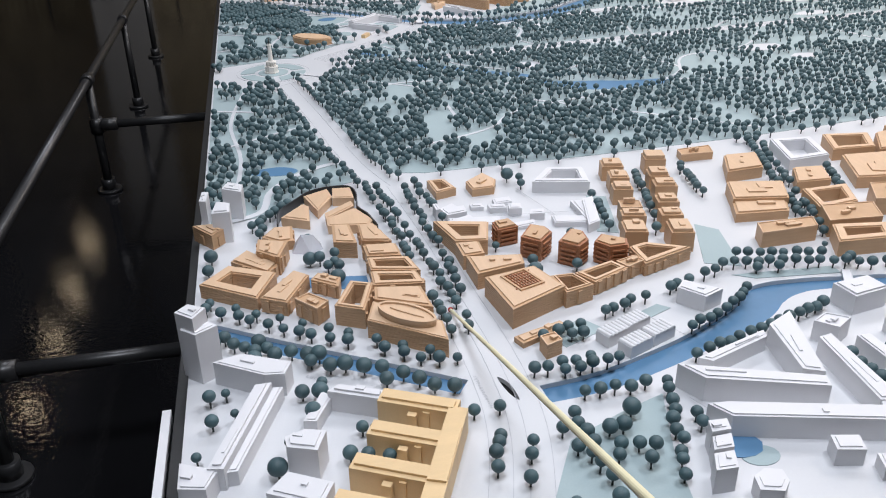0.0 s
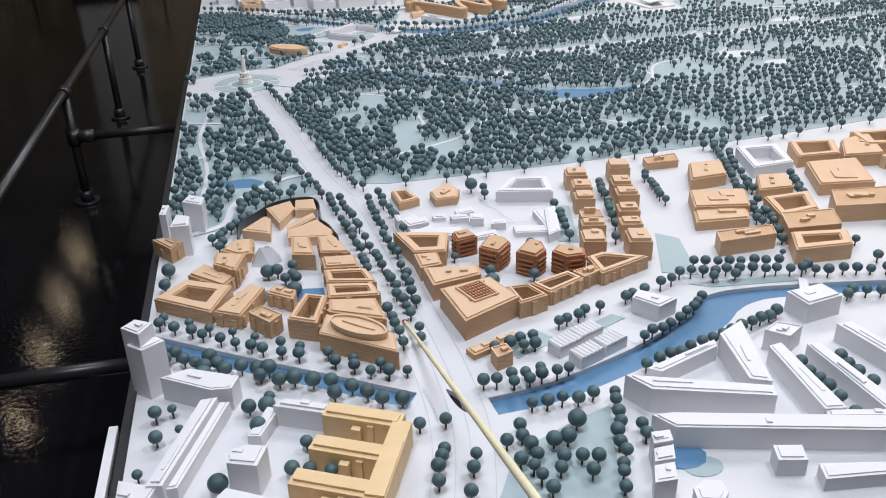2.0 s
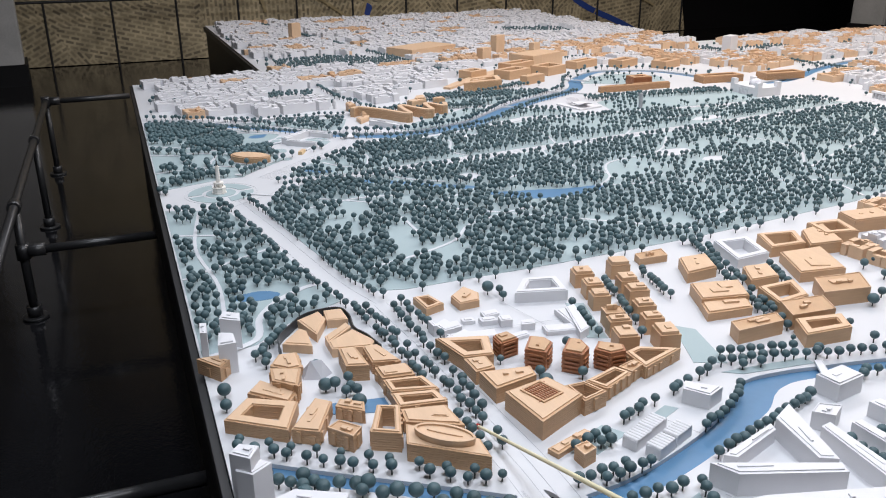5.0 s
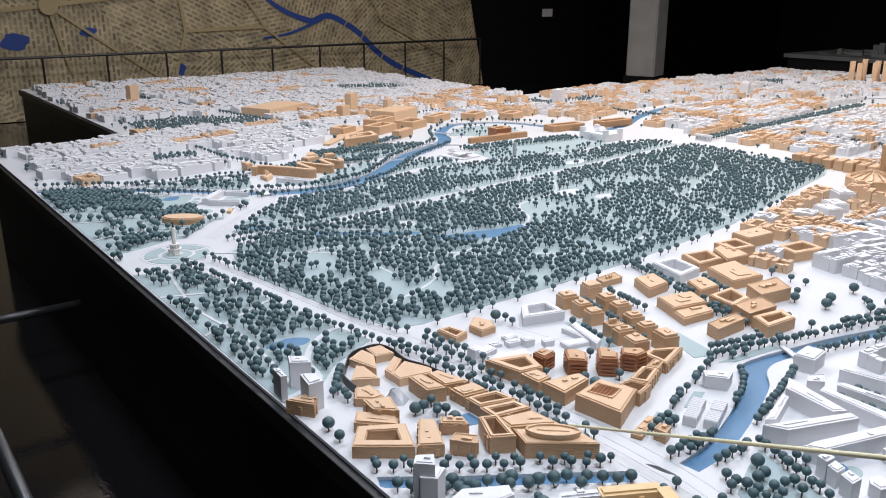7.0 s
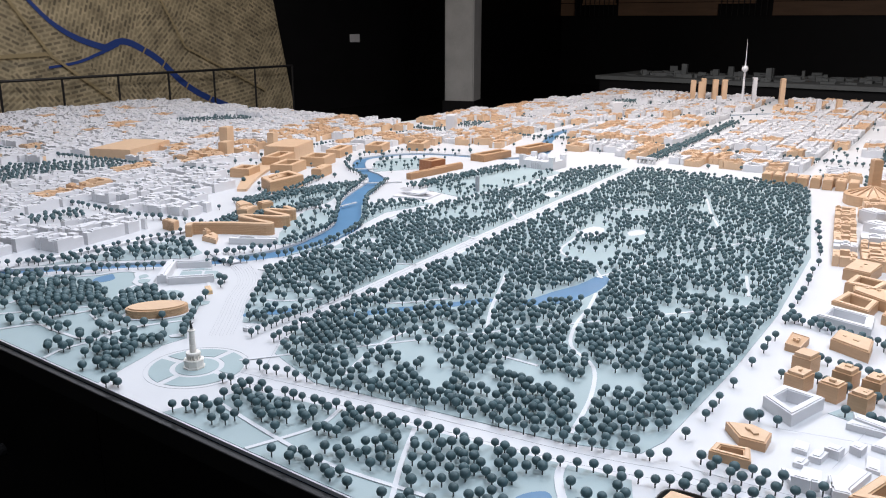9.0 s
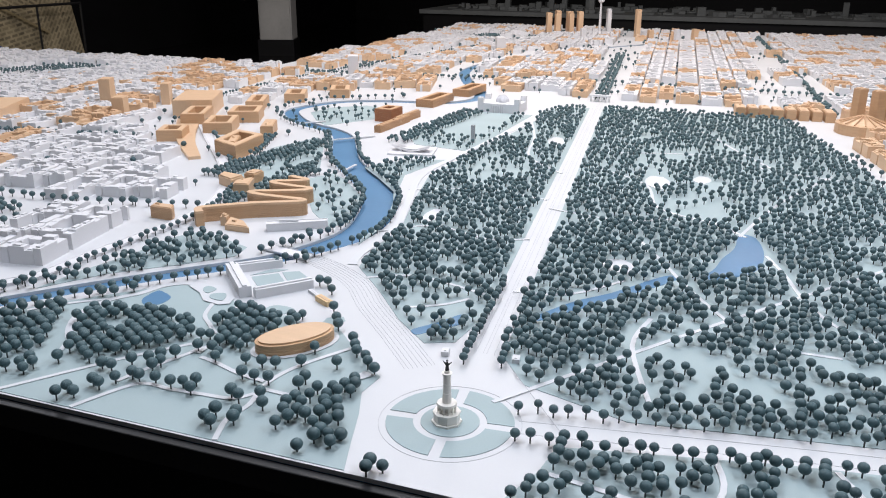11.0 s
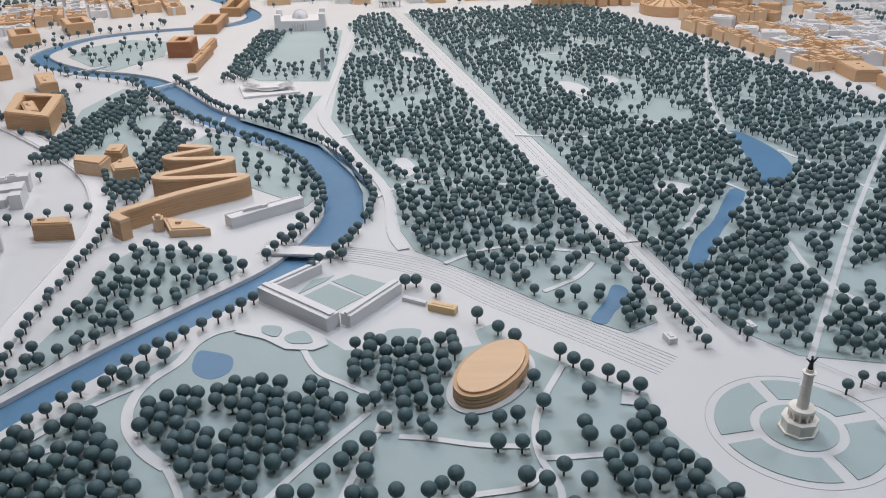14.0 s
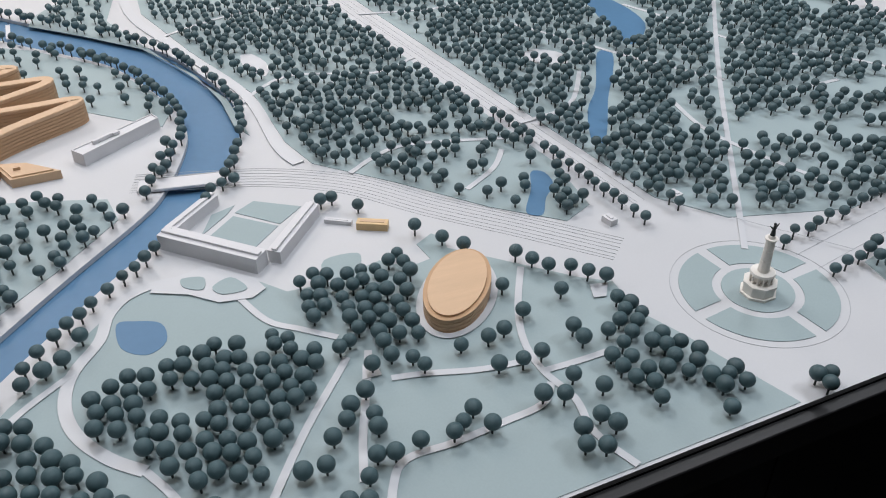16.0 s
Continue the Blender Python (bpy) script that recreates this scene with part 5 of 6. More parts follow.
def city(name, label, poly, ang, bw, bd, street, wood, near=None, base=0.043):
    """Blocks on a turned street grid inside the polygon; those in the stretch near are things of their own."""
    c, s_ = math.cos(radians(ang)), math.sin(radians(ang))
    ox, oy = np.mean([p[0] for p in poly]), np.mean([p[1] for p in poly])
    far = []
    ns = 0
    r = rng
    v = -5.0
    while v < 5.0:
        d = bd * r.uniform(0.75, 1.3)
        u = -5.0 + r.uniform(0, 0.1)
        while u < 5.0:
            w = bw * r.uniform(0.6, 1.4)
            cu, cv = u + w / 2, v + d / 2
            x, y = ox + c * cu - s_ * cv, oy + s_ * cu + c * cv
            u += w + street
            cor = np.array([(x, y)] + quad(x, y, w * 0.9, d * 0.9, ang))
            px, py = cor[:, 0], cor[:, 1]
            if inside(px, py, poly).sum() < 4 or not inside(px, py, inset(BOARD, 0.01)).all():
                continue
            if any(away(px, py, ln).min() < wd for ln, wd in STREETS) or any(inside(px, py, q).any() for q in TREE_PATCH):
                continue
            if any(abs(q[0][0] - x) < 0.6 and abs(q[0][1] - y) < 0.6 and (inside(px, py, q).any() or inside(np.array([p[0] for p in q]), np.array([p[1] for p in q]), [tuple(k) for k in cor[1:]]).any()) for q in FOOT):
                continue
            pw = wood(x, y)
            m_ = float(r.rand() < pw)
            rows = block_boxes(w, d, base * r.uniform(0.8, 1.2), r)
            own = near is not None and near(x, y) and ns < 60
            if own:
                ob = new("city_block")
                ob.matrix_world = pose(x, y, 0, 0, 0, ang)
                for q in rows:
                    k = link_mesh("row_house", CUBES[int(m_)], ob)
                    k.location, k.scale = (q[0], q[1], 0), (q[2], q[3], q[4])
                tagged(ob, "wooden perimeter block of small row houses round a court" if m_ else "white card perimeter block of small row houses round a court", "city block", "city blocks")
                ns += 1
            else:
                for q in rows:
                    far.append((x + c * q[0] - s_ * q[1], y + s_ * q[0] + c * q[1], q[2], q[3], q[4], ang, m_ if r.rand() > 0.12 * pw else 1 - m_))
        v += d + street
    if far:
        ob = new(name, boxes_mesh(name, far, [M_WHITE, M_WOODLIT]))
        tagged(ob, label, "city quarter", kind="stuff")


MOABIT = [(-0.205, 1.62), (0.25, 1.37), (0.45, 1.305), (0.75, 1.27), (0.95, 1.31), (1.18, 1.47), (1.42, 1.70), (1.75, 2.1), (2.3, 2.5), (3.0, 2.75), (4.48, 2.62), (4.48, 6.46), (0.69, 6.46), (0.69, 2.72), (-0.205, 2.72)]
city("city_quarter_north", "low white and wooden perimeter blocks of the northern districts", MOABIT, 9, 0.155, 0.115, 0.019, lambda x, y: 0.04 if y < 2.4 else (0.5 if 2.6 < y < 3.6 and x > 1.2 else 0.08), lambda x, y: y < 2.72 and x < 2.2)
city("city_quarter_station", "wooden and white blocks behind the station", [(2.55, 2.42), (3.3, 2.2), (3.75, 1.75), (3.75, 1.42), (4.3, 1.55), (4.48, 2.58), (3.0, 2.7)], 16, 0.15, 0.11, 0.018, lambda x, y: 0.55, lambda x, y: x < 3.6)
city("city_quarter_centre", "dense white and pear-wood blocks of the old centre", [(3.88, 0.44), (8.95, 1.0), (8.95, 3.05), (4.52, 3.05), (4.4, 1.3), (3.9, 1.0)], 5, 0.15, 0.105, 0.016, lambda x, y: 0.62 if x < 4.7 else (0.30 if x < 6.5 else 0.15), lambda x, y: x < 4.5)
city("city_quarter_middle", "dense white and pear-wood blocks south of the avenue", [(3.80, -0.28), (3.85, 0.30), (6.5, 0.58), (8.95, 0.9), (8.95, -0.45), (3.95, -0.5)], 5, 0.15, 0.105, 0.016, lambda x, y: 0.6 if x < 4.6 else 0.22, lambda x, y: x < 4.7)
city("city_quarter_south", "white card blocks of the southern districts", [(3.75, -0.62), (8.95, -0.46), (8.95, -2.45), (3.3, -2.45), (3.4, -1.65), (3.75, -1.3)], 8, 0.16, 0.115, 0.018, lambda x, y: 0.30 if x < 4.8 else 0.15, lambda x, y: x < 4.4)
city("city_quarter_canal", "white card blocks along the canal", [(1.12, -2.05), (1.7, -2.12), (2.3, -2.17), (3.25, -1.98), (3.4, -1.7), (3.25, -2.47), (1.18, -2.47)], -6, 0.15, 0.10, 0.019, lambda x, y: 0.06, lambda x, y: True)
city("city_quarter_park", "white and wooden blocks between canal and park", [(1.72, -1.80), (1.82, -1.64), (2.1, -1.30), (2.5, -1.3), (3.0, -1.55), (3.3, -1.62), (2.9, -1.88), (2.2, -2.0), (1.7, -1.98)], -10, 0.13, 0.10, 0.017, lambda x, y: 0.15, lambda x, y: True)
city("city_quarter_plaza", "tall pear-wood blocks of the plaza quarter", [(2.95, -1.0), (3.35, -0.74), (3.62, -0.64), (3.9, -0.56), (4.05, -1.4), (3.3, -1.6), (2.9, -1.35)], 18, 0.10, 0.08, 0.012, lambda x, y: 0.95, lambda x, y: True, 0.055)
city("city_quarter_parkside", "pear-wood blocks lining the park road", [(1.50, -1.20), (1.66, -1.165), (2.1, -1.07), (2.76, -0.91), (3.1, -1.0), (2.7, -1.42), (2.1, -1.45), (1.66, -1.62)], 12, 0.10, 0.075, 0.014, lambda x, y: 0.75, lambda x, y: True)

# ---- trees ----
bm = bmesh.new()
bmesh.ops.create_icosphere(bm, subdivisions=2, radius=1.0)
S2V, S2F = np.array([v.co[:] for v in bm.verts]), np.array([[v.index for v in f.verts] for f in bm.faces])
bmesh.ops.subdivide_edges(bm, edges=bm.edges[:], cuts=1, use_grid_fill=True)
for v in bm.verts:
    v.co.normalize()
bmesh.ops.triangulate(bm, faces=bm.faces[:])
bm.verts.index_update()
S3V, S3F = np.array([v.co[:] for v in bm.verts]), np.array([[v.index for v in f.verts] for f in bm.faces])
bm.free()
TV = np.array([(math.cos(k * 2 * math.pi / 5), math.sin(k * 2 * math.pi / 5), z) for z in (0, 1) for k in range(5)])
TF = np.array([t for k in range(5) for t in ((k, (k + 1) % 5, 5 + (k + 1) % 5), (k, 5 + (k + 1) % 5, 5 + k))])


def trees_mesh(name, P, fine):
    """One mesh of many ball trees: x, y, crown radius, height of the crown's middle."""
    sv, sf = (S3V, S3F) if fine else (S2V, S2F)
    n = len(P)
    sq = np.stack([P[:, 2], P[:, 2], P[:, 2] * 0.93], 1)
    crown = sv[None] * sq[:, None] + np.stack([P[:, 0], P[:, 1], P[:, 3]], 1)[:, None]
    tr = np.empty((n, 10, 3))
    tr[:, :, 0] = P[:, 0, None] + TV[None, :, 0] * 0.0017
    tr[:, :, 1] = P[:, 1, None] + TV[None, :, 1] * 0.0017
    tr[:, :, 2] = TV[None, :, 2] * P[:, 3, None]
    verts = np.concatenate([crown.reshape(-1, 3), tr.reshape(-1, 3)])
    f1 = (np.arange(n)[:, None, None] * len(sv) + sf[None]).reshape(-1, 3)
    f2 = (np.arange(n)[:, None, None] * 10 + TF[None]).reshape(-1, 3) + n * len(sv)
    return tri_mesh(name, verts, np.concatenate([f1, f2]), np.r_[np.zeros(len(f1)), np.ones(len(f2))], [M_TREE, M_TRUNK])


TREES = []


def ok_place(x, y, gap=0.013):
    r = np.ones(len(x), bool)
    for q in FOOT:
        q0 = np.array(q)
        near = (x > q0[:, 0].min() - gap) & (x < q0[:, 0].max() + gap) & (y > q0[:, 1].min() - gap) & (y < q0[:, 1].max() + gap)
        if near.any():
            xs, ys = x[near], y[near]
            r[near] &= ~inside(xs, ys, inset(q, -gap))
    return r


def plant(x, y, size=0.0118, spread=0.06, high=0.0212):
    n = len(x)
    k = 1 + spread * rng.randn(n).clip(-2, 2)
    TREES.append(np.stack([x, y, size * k, high * (0.75 + 0.25 * k) + 0.002 * rng.randn(n)], 1))


WATERS = [POND, POND_S, POND_N, POND_P, POND_SW]
ROADS = [(AXIS, 0.036), (AVENUE_N, 0.050), (AVENUE_S, 0.02), (SPREE_ROAD, 0.05), (RIVER, 0.055), (FLAT_LINE, 0.022)]


def forest(poly, step, clear=(), thin=(), keep=0.93, hollow=0.30, size=0.0104, jit=0.27):
    px = np.array([p[0] for p in poly])
    py = np.array([p[1] for p in poly])
    gx, gy = np.meshgrid(np.arange(px.min(), px.max(), step), np.arange(py.min(), py.max(), step * 0.87))
    gx = gx + (np.arange(gx.shape[0])[:, None] % 2) * step / 2
    x = (gx + rng.uniform(-jit, jit, gx.shape) * step).ravel()
    y = (gy + rng.uniform(-jit, jit, gy.shape) * step).ravel()
    r = inside(x, y, inset(poly, 0.010)) & (rng.rand(len(x)) < keep)
    x, y = x[r], y[r]
    r = ok_place(x, y)
    for q in WATERS:
        r &= ~inside(x, y, inset(q, -0.006))
    for ln, wd in ROADS:
        r &= away(x, y, list(ln)) > wd
    for ln in PATHS:
        r &= away(x, y, ln) > 0.0125
    for q in clear:
        r &= ~inside(x, y, q)
    for q in thin:
        r &= ~inside(x, y, q) | (rng.rand(len(x)) < 0.12)
    r &= (x < 1.7) | (rng.rand(len(x)) < 0.86)
    open_ = np.array([noise.noise((a * 4.2, b * 4.2, 0.3)) for a, b in zip(x, y)])
    r &= (open_ < hollow) | (rng.rand(len(x)) < 0.2)
    plant(x[r], y[r], size * np.clip(1.06 - 0.13 * x[r], 0.84, 1.0) if size < 0.011 else size)


def row(line, step, off=0.0, jit=0.003, size=0.0102, keep=0.95, x_to=99.0):
    line = offset_line(list(line), off) if off else list(line)
    out = []
    left = 0.0
    for a, b in zip(line, line[1:]):
        ln = math.hypot(b[0] - a[0], b[1] - a[1])
        t = left
        while t < ln:
            out.append((a[0] + (b[0] - a[0]) * t / ln, a[1] + (b[1] - a[1]) * t / ln))
            t += step
        left = t - ln
    p = np.array(out) + rng.randn(len(out), 2) * jit
    r = (rng.rand(len(p)) < keep) & (p[:, 0] < x_to) & (p[:, 0] > -0.2) & ok_place(p[:, 0], p[:, 1], 0.008)
    plant(p[r, 0], p[r, 1], size)


LAWN_A = [(0.47, -0.62), (0.55, -0.66), (0.50, -0.93), (0.41, -0.93)]
LAWN_B = [(1.60, -0.17), (1.80, -0.28), (1.72, -0.48), (1.48, -0.44)]
LAWN_C = [(0.40, -0.30), (0.55, -0.33), (0.36, -0.62), (0.25, -0.60)]
WHITES = [ellipse(1.225, 0.50, 0.08, 0.036, 5, 16), ellipse(1.95, -0.16, 0.11, 0.06, 10, 16), ellipse(2.05, -0.32, 0.07, 0.045, 0, 16), ellipse(0.96, -0.17, 0.055, 0.042, 30, 16), ellipse(2.55, 0.38, 0.11, 0.045, 10, 16)]
forest(PARK_MAIN, 0.0288, WHITES, [LAWN_A, LAWN_B, LAWN_C, ellipse(1.15, -0.85, 0.09, 0.05, 20, 16), ellipse(2.4, -0.2, 0.14, 0.07, 0, 16), ellipse(0.62, -0.36, 0.07, 0.04, 40, 16)], keep=0.95, hollow=0.38)
forest(PARK_NORTH, 0.0284, WHITES, [ellipse(0.78, 0.275, 0.055, 0.045, 0, 16), ellipse(0.48, 0.22, 0.05, 0.03, 40, 16), ellipse(2.0, 0.55, 0.2, 0.04, 0, 16)], hollow=0.45)
GROVES = (
    ([(0.216, 0.911), (0.220, 0.813), (0.218, 0.711), (0.134, 0.653), (0.085, 0.675), (0.026, 0.724), (-0.030, 0.762), (-0.072, 0.795), (-0.034, 0.927), (0.015, 0.934), (0.070, 0.970), (0.119, 0.990), (0.178, 0.996), (0.221, 0.974)], 0.0282, 0.97),
    ([(0.298, 0.681), (0.345, 0.617), (0.298, 0.570), (0.339, 0.541), (0.326, 0.466), (0.257, 0.457), (0.113, 0.514), (0.045, 0.538), (0.043, 0.612), (0.072, 0.630), (0.149, 0.638), (0.229, 0.675)], 0.0282, 0.93),
    ([(0.018, 0.680), (0.072, 0.630), (-0.030, 0.622), (-0.105, 0.647), (-0.102, 0.689)], 0.0275, 0.95),
    ([(-0.010, 0.307), (0.093, 0.209), (0.071, 0.183), (-0.038, 0.208), (-0.081, 0.181), (-0.146, 0.150), (-0.184, 0.209), (-0.124, 0.224), (-0.134, 0.296), (-0.065, 0.317)], 0.0285, 0.92),
    ([(-0.057, 0.420), (-0.050, 0.368), (-0.107, 0.354), (-0.156, 0.358), (-0.170, 0.407), (-0.102, 0.407)], 0.0280, 0.90),
    ([(0.40, 0.93), (0.25, 1.07), (0.0, 1.27), (-0.21, 1.37), (-0.21, 1.0), (-0.05, 0.93), (0.06, 0.99), (0.12, 1.02), (0.20, 1.04), (0.28, 0.98)], .0290, .93),
    ([(-0.04, 0.90), (-0.06, 0.81), (-0.21, 0.92), (-0.21, 0.99)], .0285, .95),
    ([(-0.10, 0.70), (-0.13, 0.67), (-0.21, 0.71), (-0.21, 0.80), (-0.12, 0.74)], .029, .8),
)
for q, step, keep in GROVES:
    forest(q, step, [ellipse(0.188, 0.431, 0.112, 0.070, -38), ellipse(0.08, 0.235, 0.02, 0.02, 0, 12), ellipse(0.12, 0.87, 0.035, 0.03, 40, 14)], keep=keep, hollow=0.8, size=0.0116, jit=0.16)
for x, y in ((-0.027, 0.703), (-0.061, 0.752), (-0.065, 0.724), (-0.069, 0.542), (-0.083, 0.561), (-0.054, 0.521), (-0.088, 0.510), (-0.075, 0.604), (0.066, 0.482), (0.063, 0.440), (0.070, 0.411), (0.006, 0.452), (-0.001, 0.418), (0.002, 0.387), (0.031, 0.318), (0.097, 0.365), (0.118, 0.204), (0.135, 0.227), (0.160, 0.244), (0.179, 0.274), (0.204, 0.290), (0.229, 0.307), (0.287, 0.374), (0.323, 0.397), (0.369, 0.428), (0.161, 0.367), (0.481, 0.492), (0.526, 0.527), (0.522, 0.549), (0.670, 0.673), (-0.071, 0.426), (-0.093, 0.403), (-0.055, 0.370), (-0.066, 0.359), (-0.072, 0.398), (-0.128, 0.372), (-0.145, 0.411), (-0.155, 0.366), (-0.181, 0.398), (-0.168, 0.420), (-0.090, 0.344), (0.001, 0.638), (0.034, 0.638), (-0.038, 0.630), (-0.046, 0.655), (-0.004, 0.677), (0.019, 0.664), (-0.023, 0.688), (-0.075, 0.662), (-0.081, 0.640), (-0.102, 0.682), (0.079, 0.612), (0.083, 0.593), (0.065, 0.566), (0.048, 0.546), (0.103, 0.577), (0.140, 0.606), (0.131, 0.642), (0.077, 0.213), (0.042, 0.211), (0.016, 0.209), (-0.037, 0.212), (-0.045, 0.234), (-0.067, 0.220), (-0.061, 0.197), (-0.086, 0.184), (-0.114, 0.221), (-0.139, 0.196), (-0.130, 0.156), (-0.160, 0.162), (-0.165, 0.196), (-0.190, 0.212), (-0.038, 0.260), (-0.054, 0.303), (-0.087, 0.285), (0.003, 0.318), (0.114, 0.289), (-0.139, 0.286), (-0.192, 0.069), (-0.194, 0.045), (-0.213, 0.067), (-0.107, 0.247), (-0.117, 0.286)):
    plant(np.array([x]), np.array([y]), 0.0116, 0.05)
forest(PARK_SW, 0.0290, [], [ellipse(-0.02, -0.62, 0.05, 0.04, 0, 16), ellipse(-0.17, -0.75, 0.05, 0.06, 0, 16)], hollow=0.4)
forest(BANK_N, 0.034, keep=0.75, hollow=0.5)
forest(BANK_PARK, 0.03, keep=0.85, hollow=0.5)
forest(MALL, 0.036, [[(2.45, 0.76), (3.1, 0.72), (3.1, 0.92), (2.5, 0.99)]], keep=0.7, hollow=0.3)
forest(SNAKE_LAWN, 0.05, keep=0.55)
forest(PARK_RAIL, 0.032, [ellipse(1.72, 1.25, 0.16, 0.07, 10, 16)], keep=0.22)
forest(LOOP_LAWN, 0.045, keep=0.5)
for q in TREE_PATCH:
    forest(q, 0.036, hollow=0.5)
for line, step in (([(0.185, -1.23), (0.21, -1.42), (0.24, -1.79), (0.25, -1.95)], 0.030), ([(0.212, -1.26), (0.24, -1.45), (0.28, -1.83), (0.285, -1.95)], 0.030), ([(0.278, -1.25), (0.29, -1.46), (0.302, -1.81)], 0.031), ([(0.315, -1.25), (0.335, -1.5), (0.337, -1.66)], 0.032)):
    row(line, step)
for off in (-0.041, 0.041):
    row(AVENUE_N, 0.031, off * 1.22, size=0.0095)
row([(0.4, -1.185), (0.85, -1.175), (1.3, -1.15), (2.1, -1.055), (2.7, -0.90)], 0.055, keep=0.6)
row(CANAL_W, 0.034, 0.034)
row(CANAL_W, 0.05, 0.056, size=0.009)
row(CANAL_W, 0.026, -0.032, 0.006, 0.013)
row(CANAL_W[:10], 0.03, -0.05, 0.006, 0.012)
for line in ([(0.357, -2.102), (0.417, -2.117), (0.491, -2.108), (0.590, -2.076), (0.700, -2.032), (0.793, -1.988), (0.846, -1.935)], [(0.644, -2.128), (0.730, -2.099), (0.840, -2.065), (1.015, -2.000)], [(0.849, -1.834), (0.995, -1.861), (1.151, -1.911)], [(0.898, -1.805), (1.041, -1.831), (1.092, -1.855)], [(0.418, -2.178), (0.471, -2.181), (0.531, -2.180)]):
    row(line, 0.0255, 0, 0.0015, 0.0105, 1.0)
for off in (-0.047, 0.047):
    row([p for p in CANAL_E if p[0] > 1.12], 0.030, off)
for a, b in (((1.305, -1.15), (1.105, -1.78)), ((1.335, -1.15), (1.138, -1.77)), ((1.375, -1.42), (1.235, -1.86)), ((1.375, -1.42), (1.325, -1.56)), ((1.02, -1.31), (0.985, -1.50)), ((0.560, -2.188), (0.476, -2.411)), ((0.565, -2.274), (0.515, -2.420)), ((0.377, -2.226), (0.391, -2.320)), ((0.425, -2.306), (0.485, -2.330)), ((0.406, -2.336), (0.474, -2.360)), ((0.348, -2.261), (0.349, -2.280)), ((0.349, -2.280), (0.387, -2.379)), ((0.297, -2.279), (0.265, -2.359)), ((0.278, -2.181), (0.224, -2.349)), ((0.90, -1.87), (1.14, -1.875)), ((1.15, -1.90), (1.7, -1.98)),
             ((0.895, -2.19), (0.895, -2.36)), ((0.97, -2.19), (0.99, -2.36)), ((1.12, -2.0), (1.7, -2.07)), ((0.72, -1.44), (0.69, -1.63)), ((0.88, -1.34), (0.80, -1.66)), ((0.225, -2.16), (0.225, -2.44)), ((0.08, -1.58), (0.055, -1.66)), ((-0.1, -1.42), (0.0, -1.29)), ((-0.08, -1.46), (-0.075, -1.36)),
             ((0.43, -2.02), (0.56, -2.0)), ((0.385, -2.02), (0.48, -1.99)), ((0.385, -2.105), (0.60, -2.06)), ((0.54, -1.95), (0.68, -1.91)), ((0.70, -1.90), (0.83, -1.86)), ((0.58, -1.28), (0.62, -1.27))):
    row([a, b], 0.0245, size=0.0105)
for x, y, r0 in ((-0.175, -2.06, 0.010), (-0.15, -2.05, 0.008), (-0.17, -2.12, 0.011), (-0.135, -2.11, 0.007), (-0.12, -2.12, 0.008), (-0.19, -2.20, 0.008), (-0.10, -2.03, 0.008), (0.0, -2.08, 0.014), (-0.015, -2.13, 0.013), (0.005, -2.06, 0.009),
                 (0.055, -2.185, 0.010), (0.075, -2.19, 0.010), (0.095, -2.20, 0.010), (0.03, -2.24, 0.011), (0.055, -2.25, 0.011), (0.085, -2.26, 0.010), (-0.055, -2.20, 0.008), (-0.075, -2.25, 0.015), (0.47, -2.24, 0.015), (0.42, -2.275, 0.013), (0.07, -1.70, 0.016), (0.02, -1.61, 0.014), (0.04, -1.615, 0.013)):
    plant(np.array([x]), np.array([y]), r0, 0.05)
for off in (-0.046, -0.034, 0.034):
    row([(0.24, 0.013), (0.75, 0.068)], 0.027, off, 0.002, 0.0095)
row(RIVER, 0.034, 0.064, x_to=2.3)
row(RIVER, 0.031, -0.064, x_to=2.3)
row(RIVER, 0.05, 0.08, x_to=3.4)
for k in range(5):
    row([(2.25, 1.03 + k * 0.02), (3.12, 0.93 + k * 0.025)], 0.03)
for k in range(5):
    row([(1.40, 1.44 + 0.025 * k), (2.10, 1.32 + 0.025 * k)], 0.026, 0, 0.0015)
for k in range(4):
    row([(1.12, 1.19 + 0.026 * k), (1.60, 1.12 + 0.022 * k)], 0.026, 0, 0.0015)
for k in range(3):
    row([(1.75, 1.52 + 0.024 * k), (2.15, 1.66 + 0.02 * k)], 0.028)
for a, b in (((1.067, 1.223), (1.666, 1.216)), ((1.061, 1.204), (1.660, 1.194)), ((1.055, 1.185), (1.653, 1.173))):
    row([a, b], 0.026, 0, 0.0012)
row(ellipse(1.72, 1.27, 0.13, 0.06, 10, 24), 0.03)
for off in (-0.03, -0.014, 0.014, 0.03):
    row(LINDEN, 0.034, off)
row(STREETS[3][0], 0.034, -0.03, size=0.009)
for pts, wd in STREETS[4:]:
    for sgn in (-1, 1):
        row(pts, 0.045, sgn * (wd - 0.008), size=0.0105)
xs, ys = rng.uniform(-0.2, 1.7, 420), rng.uniform(-2.45, -1.22, 420)
r_ = ok_place(xs, ys, 0.016) & (away(xs, ys, AVENUE_S) > 0.07) & (away(xs, ys, CANAL_W) > 0.045) & (away(xs, ys, CANAL_E) > 0.05) & (rng.rand(420) < 0.28)
plant(xs[r_], ys[r_], 0.0115, 0.22)
xs, ys = rng.uniform(-0.2, 8.9, 2600), rng.uniform(-2.4, 6.4, 2600)
r_ = inside(xs, ys, inset(BOARD, 0.02)) & ((ys > 1.45) | (xs > 3.8) | ((xs > 1.6) & (ys < -1.3)))
plant(xs[r_], ys[r_], 0.0105, 0.2)

ALL = np.concatenate(TREES)
